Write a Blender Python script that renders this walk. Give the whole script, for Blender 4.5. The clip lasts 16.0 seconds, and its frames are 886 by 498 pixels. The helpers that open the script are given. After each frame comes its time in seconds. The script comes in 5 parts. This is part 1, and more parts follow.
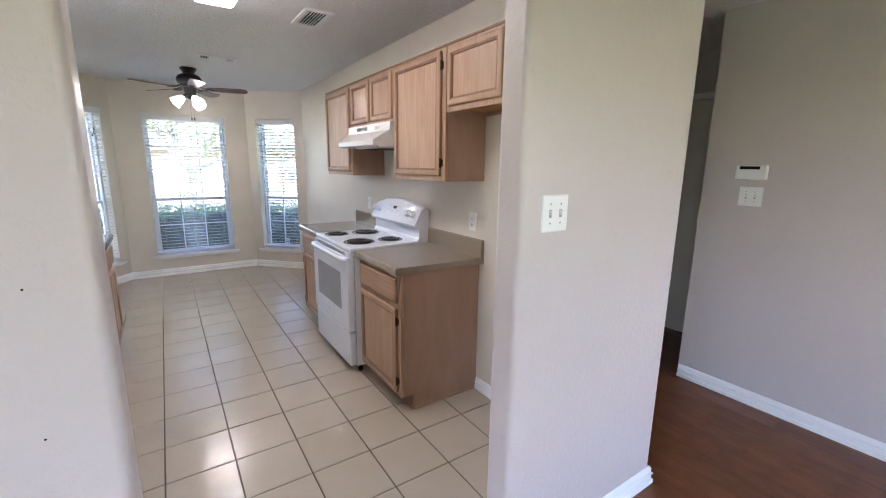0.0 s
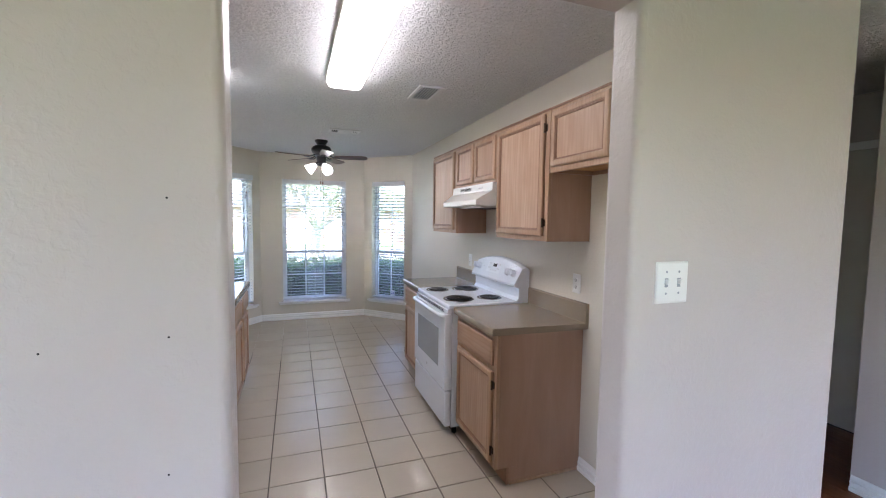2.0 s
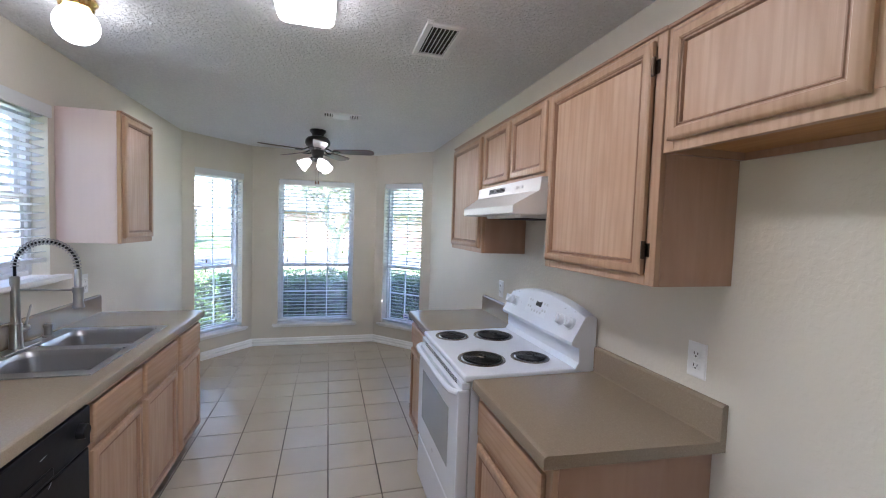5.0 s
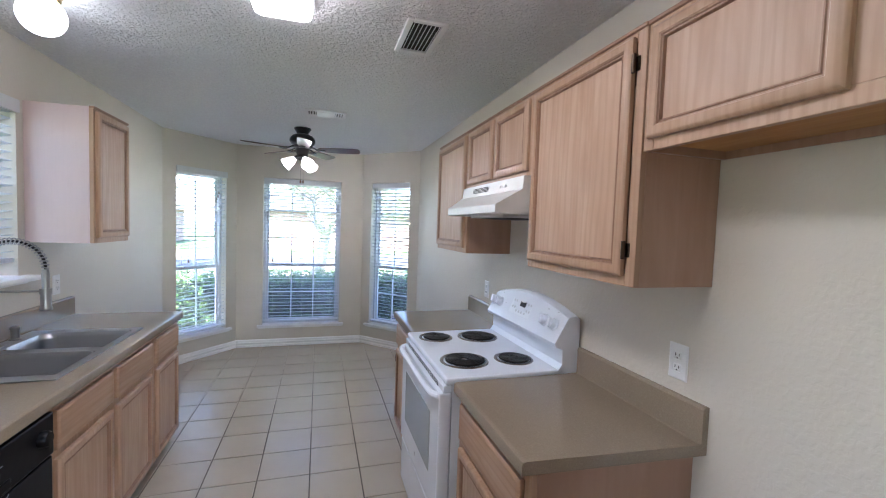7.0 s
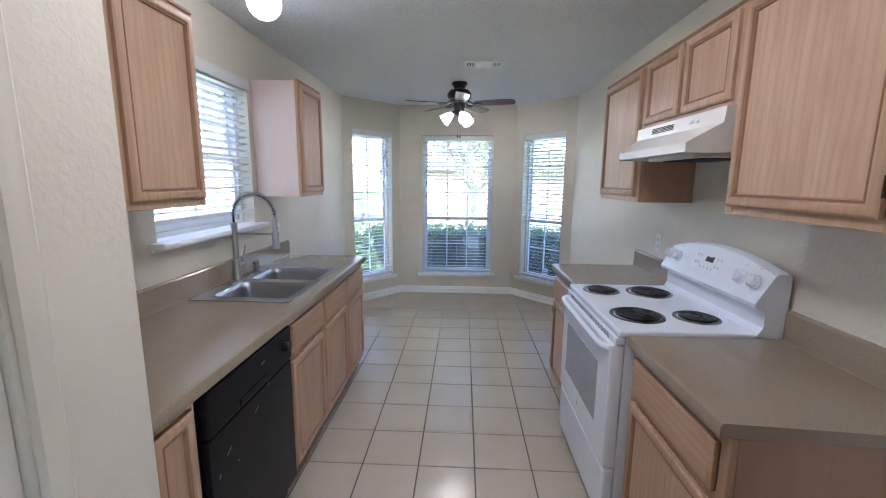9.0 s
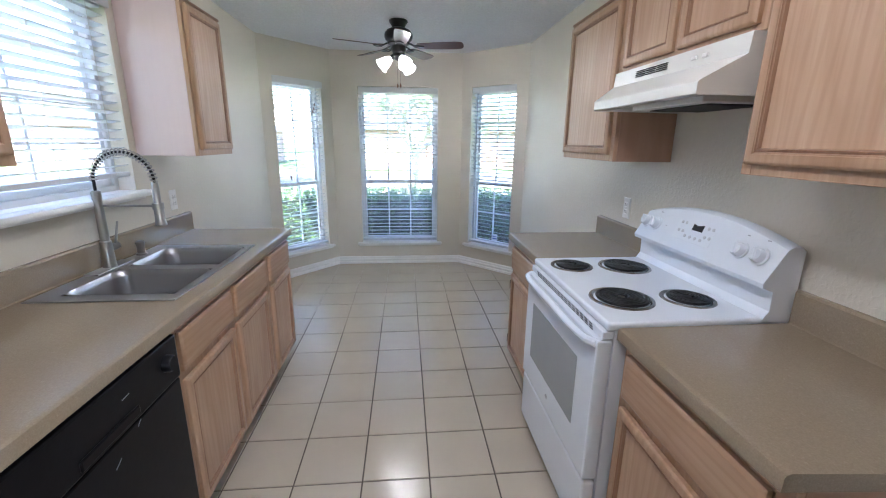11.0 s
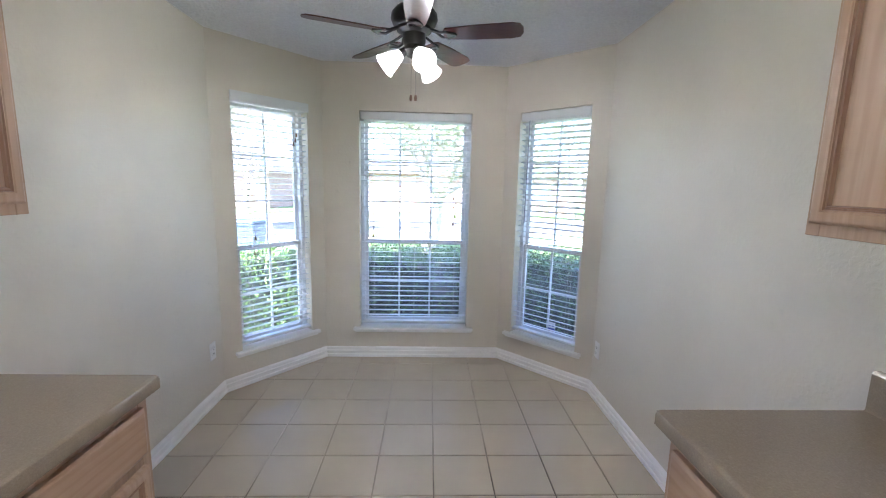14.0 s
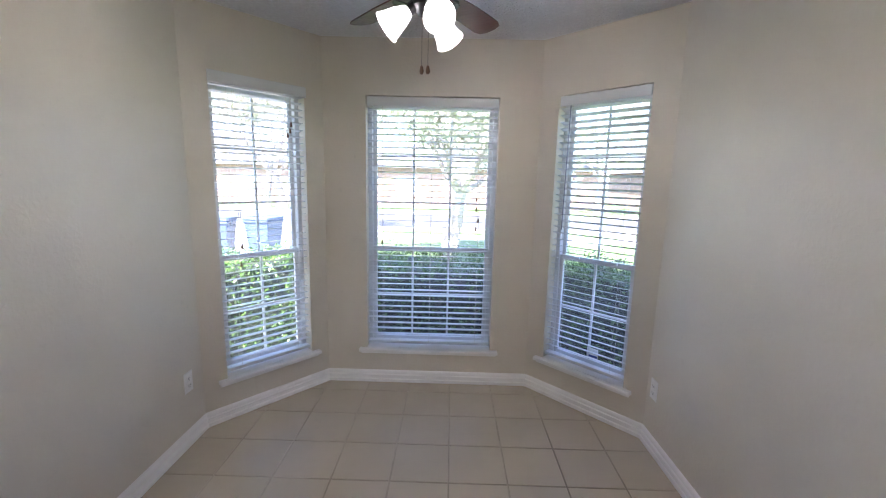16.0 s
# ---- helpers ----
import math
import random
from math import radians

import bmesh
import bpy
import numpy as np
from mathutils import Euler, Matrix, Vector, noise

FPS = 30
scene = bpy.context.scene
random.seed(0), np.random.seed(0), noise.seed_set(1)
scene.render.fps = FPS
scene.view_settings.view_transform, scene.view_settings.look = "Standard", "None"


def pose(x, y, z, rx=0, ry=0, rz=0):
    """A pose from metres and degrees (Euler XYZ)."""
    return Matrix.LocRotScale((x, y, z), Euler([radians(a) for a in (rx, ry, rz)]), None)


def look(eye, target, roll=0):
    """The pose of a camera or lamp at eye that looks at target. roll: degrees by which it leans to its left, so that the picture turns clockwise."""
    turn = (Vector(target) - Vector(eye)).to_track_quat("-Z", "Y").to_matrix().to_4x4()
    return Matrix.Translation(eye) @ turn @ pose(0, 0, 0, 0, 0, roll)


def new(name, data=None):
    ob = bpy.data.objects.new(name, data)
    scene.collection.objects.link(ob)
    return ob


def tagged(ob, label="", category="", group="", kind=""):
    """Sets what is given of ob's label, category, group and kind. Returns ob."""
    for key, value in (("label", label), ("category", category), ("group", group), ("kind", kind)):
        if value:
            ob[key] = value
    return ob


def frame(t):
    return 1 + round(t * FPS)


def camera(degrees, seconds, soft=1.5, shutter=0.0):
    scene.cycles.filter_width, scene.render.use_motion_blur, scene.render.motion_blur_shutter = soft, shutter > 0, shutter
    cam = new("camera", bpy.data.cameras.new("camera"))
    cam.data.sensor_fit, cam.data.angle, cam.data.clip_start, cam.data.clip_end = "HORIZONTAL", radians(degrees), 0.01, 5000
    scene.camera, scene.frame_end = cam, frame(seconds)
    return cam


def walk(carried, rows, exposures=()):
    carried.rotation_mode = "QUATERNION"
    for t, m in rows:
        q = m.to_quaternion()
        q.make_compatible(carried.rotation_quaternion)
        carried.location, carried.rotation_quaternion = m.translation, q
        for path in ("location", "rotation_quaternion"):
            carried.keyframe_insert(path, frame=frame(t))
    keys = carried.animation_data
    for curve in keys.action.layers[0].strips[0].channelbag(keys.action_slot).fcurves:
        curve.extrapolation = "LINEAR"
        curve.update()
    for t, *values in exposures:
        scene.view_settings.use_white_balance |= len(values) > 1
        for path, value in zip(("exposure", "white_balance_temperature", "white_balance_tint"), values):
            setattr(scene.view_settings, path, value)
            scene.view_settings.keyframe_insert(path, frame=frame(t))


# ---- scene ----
cam = camera(94.1, 16.0, soft=1.1)
EXPOSURES = [(0.0, 3.92, 6020, 22), (3.0, 3.69, 5740, 20), (5.5, 3.71, 5680, 19), (7.5, 3.78, 5560, 19), (8.5, 3.67, 5580, 19), (11.0, 3.90, 5620, 16), (13.0, 3.94, 5720, 17), (15.0, 3.67, 5920, 21), (16.0, 3.48, 6010, 23)]
PATH = [
    (0, (0.092, 0.063, 1.481), (1.187, 1.689, 1.084), 0.7),
    (0.5, (0.102, 0.002, 1.489), (0.953, 1.782, 1.163), 0.8),
    (1, (0.068, -0.029, 1.501), (0.813, 1.812, 1.273), 0.8),
    (1.5, (0.079, -0.04, 1.514), (0.766, 1.832, 1.352), 0.7),
    (2, (0.11, 0.077, 1.503), (0.786, 1.954, 1.363), 0.8),
    (2.5, (0.137, 0.345, 1.492), (0.886, 2.19, 1.315), 0.8),
    (3, (0.234, 0.543, 1.507), (0.934, 2.408, 1.328), 0.2),
    (3.2, (0.287, 0.616, 1.51), (0.878, 2.52, 1.346), 0.2),
    (5.3, (0.564, 1.091, 1.545), (1.107, 3.013, 1.445), 2.0),
    (5.5, (0.588, 1.092, 1.543), (1.209, 2.991, 1.444), 2.1),
    (6, (0.627, 1.088, 1.543), (1.377, 2.939, 1.443), 2.3),
    (6.5, (0.63, 1.092, 1.541), (1.385, 2.941, 1.44), 2.3),
    (7, (0.582, 1.096, 1.543), (1.162, 3.007, 1.437), 2.0),
    (7.5, (0.528, 1.091, 1.547), (0.852, 3.062, 1.427), 1.4),
    (8, (0.488, 1.086, 1.55), (0.579, 3.077, 1.391), 1.0),
    (8.5, (0.474, 1.077, 1.542), (0.421, 3.063, 1.317), 0.6),
    (8.7, (0.477, 1.079, 1.525), (0.382, 3.058, 1.257), 0.5),
    (10.8, (0.437, 1.475, 1.462), (0.544, 3.409, 0.961), 0.6),
    (11, (0.462, 1.526, 1.47), (0.642, 3.453, 0.968), 0.7),
    (11.5, (0.57, 1.709, 1.468), (0.951, 3.606, 0.962), 1.0),
    (12, (0.637, 1.883, 1.456), (1.111, 3.762, 0.963), 1.2),
    (12.5, (0.521, 2.109, 1.449), (0.974, 4.004, 0.996), 1.2),
    (13, (0.459, 2.392, 1.465), (0.8, 4.32, 1.055), 1.3),
    (13.5, (0.525, 2.748, 1.478), (0.721, 4.705, 1.117), 1.3),
    (14, (0.509, 3.072, 1.489), (0.583, 5.047, 1.185), 1.3),
    (14.5, (0.486, 3.334, 1.516), (0.505, 5.317, 1.257), 1.4),
    (15, (0.553, 3.467, 1.525), (0.532, 5.452, 1.278), 1.4),
    (15.5, (0.544, 3.559, 1.53), (0.528, 5.54, 1.258), 1.4),
    (16, (0.533, 3.606, 1.517), (0.503, 5.578, 1.184), 1.3),
]
walk(cam, [(t, look(eye, target, roll)) for t, eye, target, roll in PATH], EXPOSURES)

# ---- world, sun, exposure ----
SUN_AZ, SUN_EL = radians(-156), radians(55)      # azimuth from +y towards +x
world = bpy.data.worlds.new("sky")
scene.world = world
world.use_nodes = True
_wn = world.node_tree
_sky = _wn.nodes.new("ShaderNodeTexSky")
_sky.sky_type, _sky.sun_disc = "NISHITA", False
_sky.sun_elevation, _sky.sun_rotation = SUN_EL, SUN_AZ
_wn.nodes["Background"].inputs[1].default_value = 0.15
_wn.links.new(_sky.outputs[0], _wn.nodes["Background"].inputs[0])
sun = new("sun", bpy.data.lights.new("sun", "SUN"))
sun.data.energy, sun.data.angle, sun.data.color = 5.0, radians(0.6), (1.0, 0.95, 0.87)
_to = Vector((math.sin(SUN_AZ) * math.cos(SUN_EL), math.cos(SUN_AZ) * math.cos(SUN_EL), math.sin(SUN_EL)))
sun.matrix_world = look(_to * 30, (0, 0, 0))
LAMP = 1.0          # how brightly the lamps glow
DAYLIGHT = 1.75     # watts shared by the fill lamps added in the living room


# ---- materials ----
class Nodes:
    """A small builder for one material's nodes."""

    def __init__(self, name):
        self.mat = bpy.data.materials.new(name)
        self.mat.use_nodes = True
        self.tree = self.mat.node_tree
        self.bsdf = self.tree.nodes["Principled BSDF"]
        self.out = self.tree.nodes["Material Output"]
        self.where = self.add("ShaderNodeNewGeometry").outputs["Position"]

    def add(self, kind, **values):
        node = self.tree.nodes.new(kind)
        for key, value in values.items():
            node.inputs[key].default_value = value
        return node

    def link(self, a, b):
        self.tree.links.new(a, b)

    def stretched(self, scale):
        node = self.add("ShaderNodeMapping")
        node.inputs["Scale"].default_value = scale
        self.link(self.where, node.inputs["Vector"])
        return node.outputs[0]

    def noise(self, scale, detail=4.0, rough=0.55, vector=None, distort=0.0):
        node = self.add("ShaderNodeTexNoise", Scale=scale, Detail=detail, Roughness=rough, Distortion=distort)
        self.link(vector or self.where, node.inputs["Vector"])
        return node.outputs["Fac"]

    def ramp(self, fac, lo, hi, a=(0, 0, 0), b=(1, 1, 1)):
        node = self.add("ShaderNodeValToRGB")
        node.color_ramp.elements[0].position, node.color_ramp.elements[1].position = lo, hi
        node.color_ramp.elements[0].color, node.color_ramp.elements[1].color = (*a, 1), (*b, 1)
        self.link(fac, node.inputs[0])
        return node.outputs[0]

    def mix(self, fac, a, b, how="MIX"):
        node = self.tree.nodes.new("ShaderNodeMix")
        node.data_type, node.blend_type = "RGBA", how
        for socket, value in ((node.inputs[0], fac), (node.inputs[6], a), (node.inputs[7], b)):
            if isinstance(value, bpy.types.NodeSocket):
                self.link(value, socket)
            else:
                socket.default_value = value if isinstance(value, float) else (*value, 1)
        return node.outputs[2]

    def bump(self, height, distance, strength=1.0, under=None):
        node = self.add("ShaderNodeBump", Strength=strength, Distance=distance)
        self.link(height, node.inputs["Height"])
        if under:
            self.link(under, node.inputs["Normal"])
        return node.outputs[0]

    def done(self, color=None, rough=None, normal=None, metal=0.0, spec=0.5):
        for socket, value in (("Base Color", color), ("Roughness", rough)):
            if isinstance(value, bpy.types.NodeSocket):
                self.link(value, self.bsdf.inputs[socket])
            elif value is not None:
                self.bsdf.inputs[socket].default_value = value if isinstance(value, float) else (*value, 1)
        if normal:
            self.link(normal, self.bsdf.inputs["Normal"])
        self.bsdf.inputs["Metallic"].default_value = metal
        self.bsdf.inputs["Specular IOR Level"].default_value = spec
        return self.mat


def tone(c, f):
    return tuple(min(1.0, v * f) for v in c)


def plain(name, color, rough, metal=0.0, spread=0.12, grain=40.0, relief=0.0003, spec=0.5):
    """A plain surface with faint stains, uneven gloss and a fine relief."""
    n = Nodes(name)
    stain = n.ramp(n.noise(3.0, 5), 0.3, 0.75)
    fine = n.noise(grain, 3)
    c = n.mix(stain, tone(color, 1 - spread), tone(color, 1 + spread * 0.5))
    r = n.ramp(fine, 0.2, 0.8, (max(0.02, rough - 0.04) if rough < 0.28 else max(0.285, rough - 0.05),) * 3,
               (min(0.262, rough + 0.04) if rough < 0.28 else min(1, rough + 0.06),) * 3)
    return n.done(c, r, n.bump(fine, relief, 0.6) if relief else None, metal, spec)


def wall_paint(name, color, rough=0.30, relief=0.30):
    """Painted drywall with a hand-trowelled knockdown texture."""
    n = Nodes(name)
    patch = n.ramp(n.noise(1.1, 3), 0.3, 0.7)
    c = n.mix(patch, tone(color, 0.96), tone(color, 1.03))
    c = n.mix(n.ramp(n.noise(18, 4), 0.66, 0.8), c, tone(color, 0.92))
    flat = n.ramp(n.noise(58, 3, 0.5, distort=0.3), 0.44, 0.62)
    coarse = n.ramp(n.noise(15, 4, 0.6), 0.48, 0.68)
    under = n.bump(flat, 0.0016, relief)
    return n.done(c, n.ramp(flat, 0, 1, (rough + 0.1,) * 3, (rough,) * 3), n.bump(coarse, 0.0010, 0.07, under))


def ceiling_paint():
    n = Nodes("ceiling_stomp_texture")
    a = n.ramp(n.noise(46, 4, 0.6, distort=0.8), 0.42, 0.62)
    b = n.noise(16, 3)
    c = n.mix(n.noise(2.2, 3), (0.84, 0.84, 0.83), (0.89, 0.89, 0.88))
    return n.done(n.mix(a, n.mix(0.5, c, (0.76, 0.76, 0.75)), c), 0.85, n.bump(b, 0.008, 0.5, n.bump(a, 0.008, 1.0)), 0, 0.2)


def oak(name, light, dark, rough=0.38, along=2, coarse=1.0, spec=0.45):
    """Oak grain that runs along one axis (0 x, 1 y, 2 z)."""
    n = Nodes(name)
    fine = [70.0 * coarse] * 3
    fine[along] = 3.0
    wide = [9.0 * coarse] * 3
    wide[along] = 1.1
    warp = n.noise(1.0, 3, 0.6, n.stretched(wide), 1.6)
    wave = n.add("ShaderNodeTexWave", Scale=5.0, Distortion=3.0, Detail=3.0)
    wave.inputs["Detail Scale"].default_value = 1.2
    n.link(n.stretched([w * 0.5 for w in wide]), wave.inputs["Vector"])
    pores = n.ramp(n.noise(1.0, 5, 0.7, n.stretched(fine)), 0.40, 0.72)
    c = n.mix(n.ramp(warp, 0.3, 0.7), light, tone(dark, 1.12))
    arch = [5.0 * coarse] * 3
    arch[along] = 0.55
    rings = n.add("ShaderNodeTexWave", Scale=2.6, Distortion=9.0, Detail=2.0)
    rings.wave_type = "RINGS"
    rings.inputs["Detail Scale"].default_value = 0.7
    n.link(n.stretched(arch), rings.inputs["Vector"])
    c = n.mix(n.ramp(rings.outputs["Fac"], 0.55, 0.95, (0, 0, 0), (0.38, 0.38, 0.38)), c, dark)
    c = n.mix(n.ramp(n.mix(0.75, wave.outputs["Color"], pores), 0, 1, (0, 0, 0), (0.5, 0.5, 0.5)), c, n.mix(0.6, light, dark))
    c = n.mix(n.ramp(pores, 0.5, 1.0, (0, 0, 0), (0.32, 0.32, 0.32)), c, dark)
    tint = n.add("ShaderNodeObjectInfo").outputs["Random"]
    c = n.mix(n.ramp(tint, 0, 1, (0, 0, 0), (0.22, 0.22, 0.22)), c, tone(dark, 0.9))
    r = n.ramp(pores, 0, 1, (rough,) * 3, (rough + 0.16,) * 3)
    return n.done(c, r, n.bump(pores, 0.0006, 0.35), 0, spec)


def tile_glaze():
    n = Nodes("ceramic_tile_glaze")
    rnd = n.add("ShaderNodeObjectInfo").outputs["Random"]
    c = n.mix(rnd, (0.50, 0.435, 0.345), (0.525, 0.46, 0.37))
    c = n.mix(n.ramp(n.noise(3.5, 4, 0.55), 0.3, 0.8, (0, 0, 0), (0.5, 0.5, 0.5)), c, (0.44, 0.385, 0.30))
    c = n.mix(n.ramp(n.noise(90, 3), 0.55, 0.8, (0, 0, 0), (0.08, 0.08, 0.08)), c, (0.50, 0.46, 0.38))
    r = n.ramp(n.noise(9, 4), 0.2, 0.8, (0.17,) * 3, (0.262,) * 3)
    return n.done(c, r, n.bump(n.noise(12, 3), 0.0012, 0.15), 0, 0.5)


def laminate():
    n = Nodes("speckled_laminate")
    c = n.mix(n.ramp(n.noise(260, 2), 0.35, 0.65), (0.250, 0.198, 0.138), (0.284, 0.228, 0.160))
    c = n.mix(n.ramp(n.noise(4, 3), 0.3, 0.8, (0, 0, 0), (0.3, 0.3, 0.3)), c, (0.27, 0.21, 0.14))
    c = n.mix(n.ramp(n.noise(120, 3, 0.7), 0.58, 0.72, (0, 0, 0), (0.2, 0.2, 0.2)), c, (0.46, 0.39, 0.29))
    c = n.mix(n.ramp(n.noise(95, 3, 0.7, distort=0.4), 0.60, 0.74, (0, 0, 0), (0.22, 0.22, 0.22)), c, (0.16, 0.12, 0.08))
    c = n.mix(n.ramp(n.noise(24, 5, 0.75), 0.70, 0.78, (0, 0, 0), (0.25, 0.25, 0.25)), c, (0.42, 0.37, 0.30))
    r = n.ramp(n.noise(14, 5), 0.2, 0.8, (0.10,) * 3, (0.19,) * 3)
    return n.done(c, r, n.bump(n.noise(180, 2), 0.0003, 0.06), 0, 0.7)


def lamp_glow(name, color, strength):
    n = Nodes(name)
    n.bsdf.inputs["Emission Color"].default_value = (*color, 1)
    n.bsdf.inputs["Emission Strength"].default_value = strength
    return n.done((0.85, 0.85, 0.83), 0.4)


def window_glass():
    n = Nodes("window_glass")
    clear = n.add("ShaderNodeBsdfTransparent", Color=(0.93, 0.95, 0.96, 1))
    gloss = n.add("ShaderNodeBsdfGlossy", Roughness=0.02)
    both = n.add("ShaderNodeMixShader", Fac=0.05)
    n.link(clear.outputs[0], both.inputs[1])
    n.link(gloss.outputs[0], both.inputs[2])
    # a thin translucent veil, added for the glare and haze over the view
    dust = n.add("ShaderNodeBsdfTranslucent", Color=(0.90, 0.93, 1.0, 1))
    dusty = n.add("ShaderNodeMixShader")
    n.link(n.ramp(n.noise(3.0, 4), 0.2, 0.8, (0.010,) * 3, (0.022,) * 3), dusty.inputs[0])
    n.link(both.outputs[0], dusty.inputs[1])
    n.link(dust.outputs[0], dusty.inputs[2])
    n.link(dusty.outputs[0], n.out.inputs[0])
    return n.mat


def leafy(name, a, b, rough=0.45):
    n = Nodes(name)
    isle = n.add("ShaderNodeNewGeometry").outputs["Random Per Island"]
    c = n.mix(isle, a, b)
    c = n.mix(n.ramp(n.noise(4, 3), 0.3, 0.8, (0, 0, 0), (0.5, 0.5, 0.5)), c, b)
    n.bsdf.inputs["Transmission Weight"].default_value = 0.0
    return n.done(c, rough, None, 0, 0.5)


def brushed(name, color, rough):
    n = Nodes(name)
    lines = n.noise(1.0, 3, 0.6, n.stretched((15, 260, 260)))
    r = n.ramp(lines, 0.2, 0.8, (max(0.285, rough - 0.05),) * 3, (rough + 0.1,) * 3)
    c = n.mix(n.noise(9, 4), tone(color, 0.88), color)
    return n.done(c, r, n.bump(lines, 0.0002, 0.4), 1.0)


WALL = wall_paint("cream_wall_paint", (0.615, 0.565, 0.475))
HALL = wall_paint("greige_wall_paint", (0.525, 0.462, 0.44), relief=0.3)
CEIL = ceiling_paint()
TRIM = plain("white_trim_paint", (0.84, 0.83, 0.81), 0.35, spread=0.05)
DOORPAINT = plain("white_door_paint", (0.66, 0.62, 0.56), 0.3, spread=0.06)
CASING = plain("cream_trim_paint", (0.62, 0.57, 0.48), 0.3, spread=0.05)
OAK_L, OAK_D = (0.51, 0.35, 0.232), (0.34, 0.20, 0.115)
OAK = oak("pickled_oak", OAK_L, OAK_D)
# a darker oak for door beads, top mouldings and toe kicks
OAK_GLAZE = oak("deep_brown_oak", (0.36, 0.21, 0.13), (0.22, 0.115, 0.065))
OAK_PANEL = oak("pickled_oak_panel", (0.54, 0.372, 0.25), (0.37, 0.225, 0.135), along=2, coarse=0.8)
OAK_FLAT = oak("pickled_oak_level_grain", OAK_L, OAK_D, along=1)
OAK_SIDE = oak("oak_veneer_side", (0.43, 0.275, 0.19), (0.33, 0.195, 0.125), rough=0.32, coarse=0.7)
OAK_RAW = oak("unpainted_plywood", (0.52, 0.285, 0.11), (0.36, 0.17, 0.055), rough=0.6, along=1)
# side veneer with the window's glare put into its pale colour
OAK_PALE = oak("glare_pale_veneer_side", (0.60, 0.475, 0.45), (0.55, 0.425, 0.40), rough=0.29, coarse=0.5, spec=0.6)
TILE = tile_glaze()


def grout():
    """Grout that is dark near the opening and turns paler, unevenly, towards the bay."""
    n = Nodes("grey_brown_grout")
    xyz = n.add("ShaderNodeSeparateXYZ")
    n.link(n.where, xyz.inputs[0])
    lane = n.add("ShaderNodeMath")
    lane.operation = "MULTIPLY_ADD"
    lane.inputs[1].default_value, lane.inputs[2].default_value = 0.22, -0.77
    n.link(xyz.outputs["Y"], lane.inputs[0])
    worn = n.add("ShaderNodeMath")
    worn.operation = "ADD"
    n.link(lane.outputs[0], worn.inputs[0])
    n.link(n.noise(1.3, 4), worn.inputs[1])
    return n.done(n.mix(n.ramp(worn.outputs[0], 0.72, 1.05), (0.105, 0.083, 0.066), (0.43, 0.375, 0.30)), 0.9, n.bump(n.noise(120, 3), 0.001, 0.5))


GROUT = grout()
LAM = laminate()
PLANK = oak("reddish_floor_plank", (0.26, 0.092, 0.034), (0.13, 0.04, 0.014), rough=0.29, along=1, coarse=0.6)
ENAMEL = plain("white_enamel", (0.75, 0.79, 0.86), 0.16, spread=0.03, relief=0)
HOODPAINT = plain("almond_hood_enamel", (0.70, 0.69, 0.65), 0.3, spread=0.05)
BLACK = plain("black_appliance_plastic", (0.007, 0.007, 0.009), 0.3, spread=0.3, spec=0.14)
COIL = plain("black_burner_coil", (0.008, 0.008, 0.008), 0.36, metal=0.0, spread=0.3, spec=0.22)
PAN = plain("stained_drip_pan_chrome", (0.34, 0.33, 0.33), 0.20, metal=1.0, spread=0.5)
CHROME = plain("chrome", (0.75, 0.75, 0.76), 0.14, metal=1.0, spread=0.1)
STEEL = brushed("brushed_steel", (0.44, 0.44, 0.455), 0.30)
NICKEL = brushed("brushed_nickel", (0.40, 0.39, 0.375), 0.29)
BRONZE = plain("dark_bronze_paint", (0.008, 0.007, 0.007), 0.35, metal=0.2, spread=0.3)
HINGE = plain("old_brass_hinge", (0.07, 0.045, 0.028), 0.4, metal=0.8, spread=0.4)
BRASS = plain("polished_brass", (0.72, 0.52, 0.20), 0.2, metal=1.0)
BLADE = oak("mahogany_blade", (0.095, 0.03, 0.022), (0.05, 0.014, 0.01), rough=0.29, along=0)
# light grey base colour holds the reflection seen in the oven glass
OVENGLASS = plain("reflection_grey_glass", (0.34, 0.365, 0.385), 0.08, spread=0.08, relief=0)
SLAT = plain("white_faux_wood_slat", (0.64, 0.65, 0.65), 0.4, spread=0.05)
VINYL = plain("white_window_vinyl", (0.72, 0.72, 0.71), 0.4, spread=0.08)
CORD = plain("cream_cord", (0.6, 0.56, 0.48), 0.8)
TASSEL = plain("brown_wood_tassel", (0.16, 0.08, 0.04), 0.5)
PLASTIC = plain("white_plastic", (0.80, 0.79, 0.77), 0.3, spread=0.04)
DARK = plain("dark_void", (0.012, 0.011, 0.010), 0.8)
INK = plain("grey_print", (0.30, 0.32, 0.36), 0.4)
KEYPAD = plain("white_keypad_film", (0.70, 0.74, 0.80), 0.3, spread=0.03)
PALEKEY = plain("pale_grey_key", (0.52, 0.54, 0.58), 0.4)
# brown that paints the shade inside the water box
BOXBACK = plain("shaded_box_back", (0.20, 0.165, 0.13), 0.8)
BLUE = plain("blue_print", (0.03, 0.07, 0.30), 0.4)
LENS = lamp_glow("lit_acrylic_lens", (1.0, 0.955, 0.875), LAMP * 1.45)
GLOBE = lamp_glow("lit_opal_globe", (1.0, 0.97, 0.90), LAMP * 1.1)
SHADE = lamp_glow("lit_frosted_shade", (1.0, 0.96, 0.88), LAMP * 0.42)
BULB = lamp_glow("lit_bulb", (1.0, 0.95, 0.86), LAMP * 27)
GLASS = window_glass()
LEAF = leafy("hedge_leaf", (0.030, 0.075, 0.018), (0.10, 0.19, 0.03), 0.30)
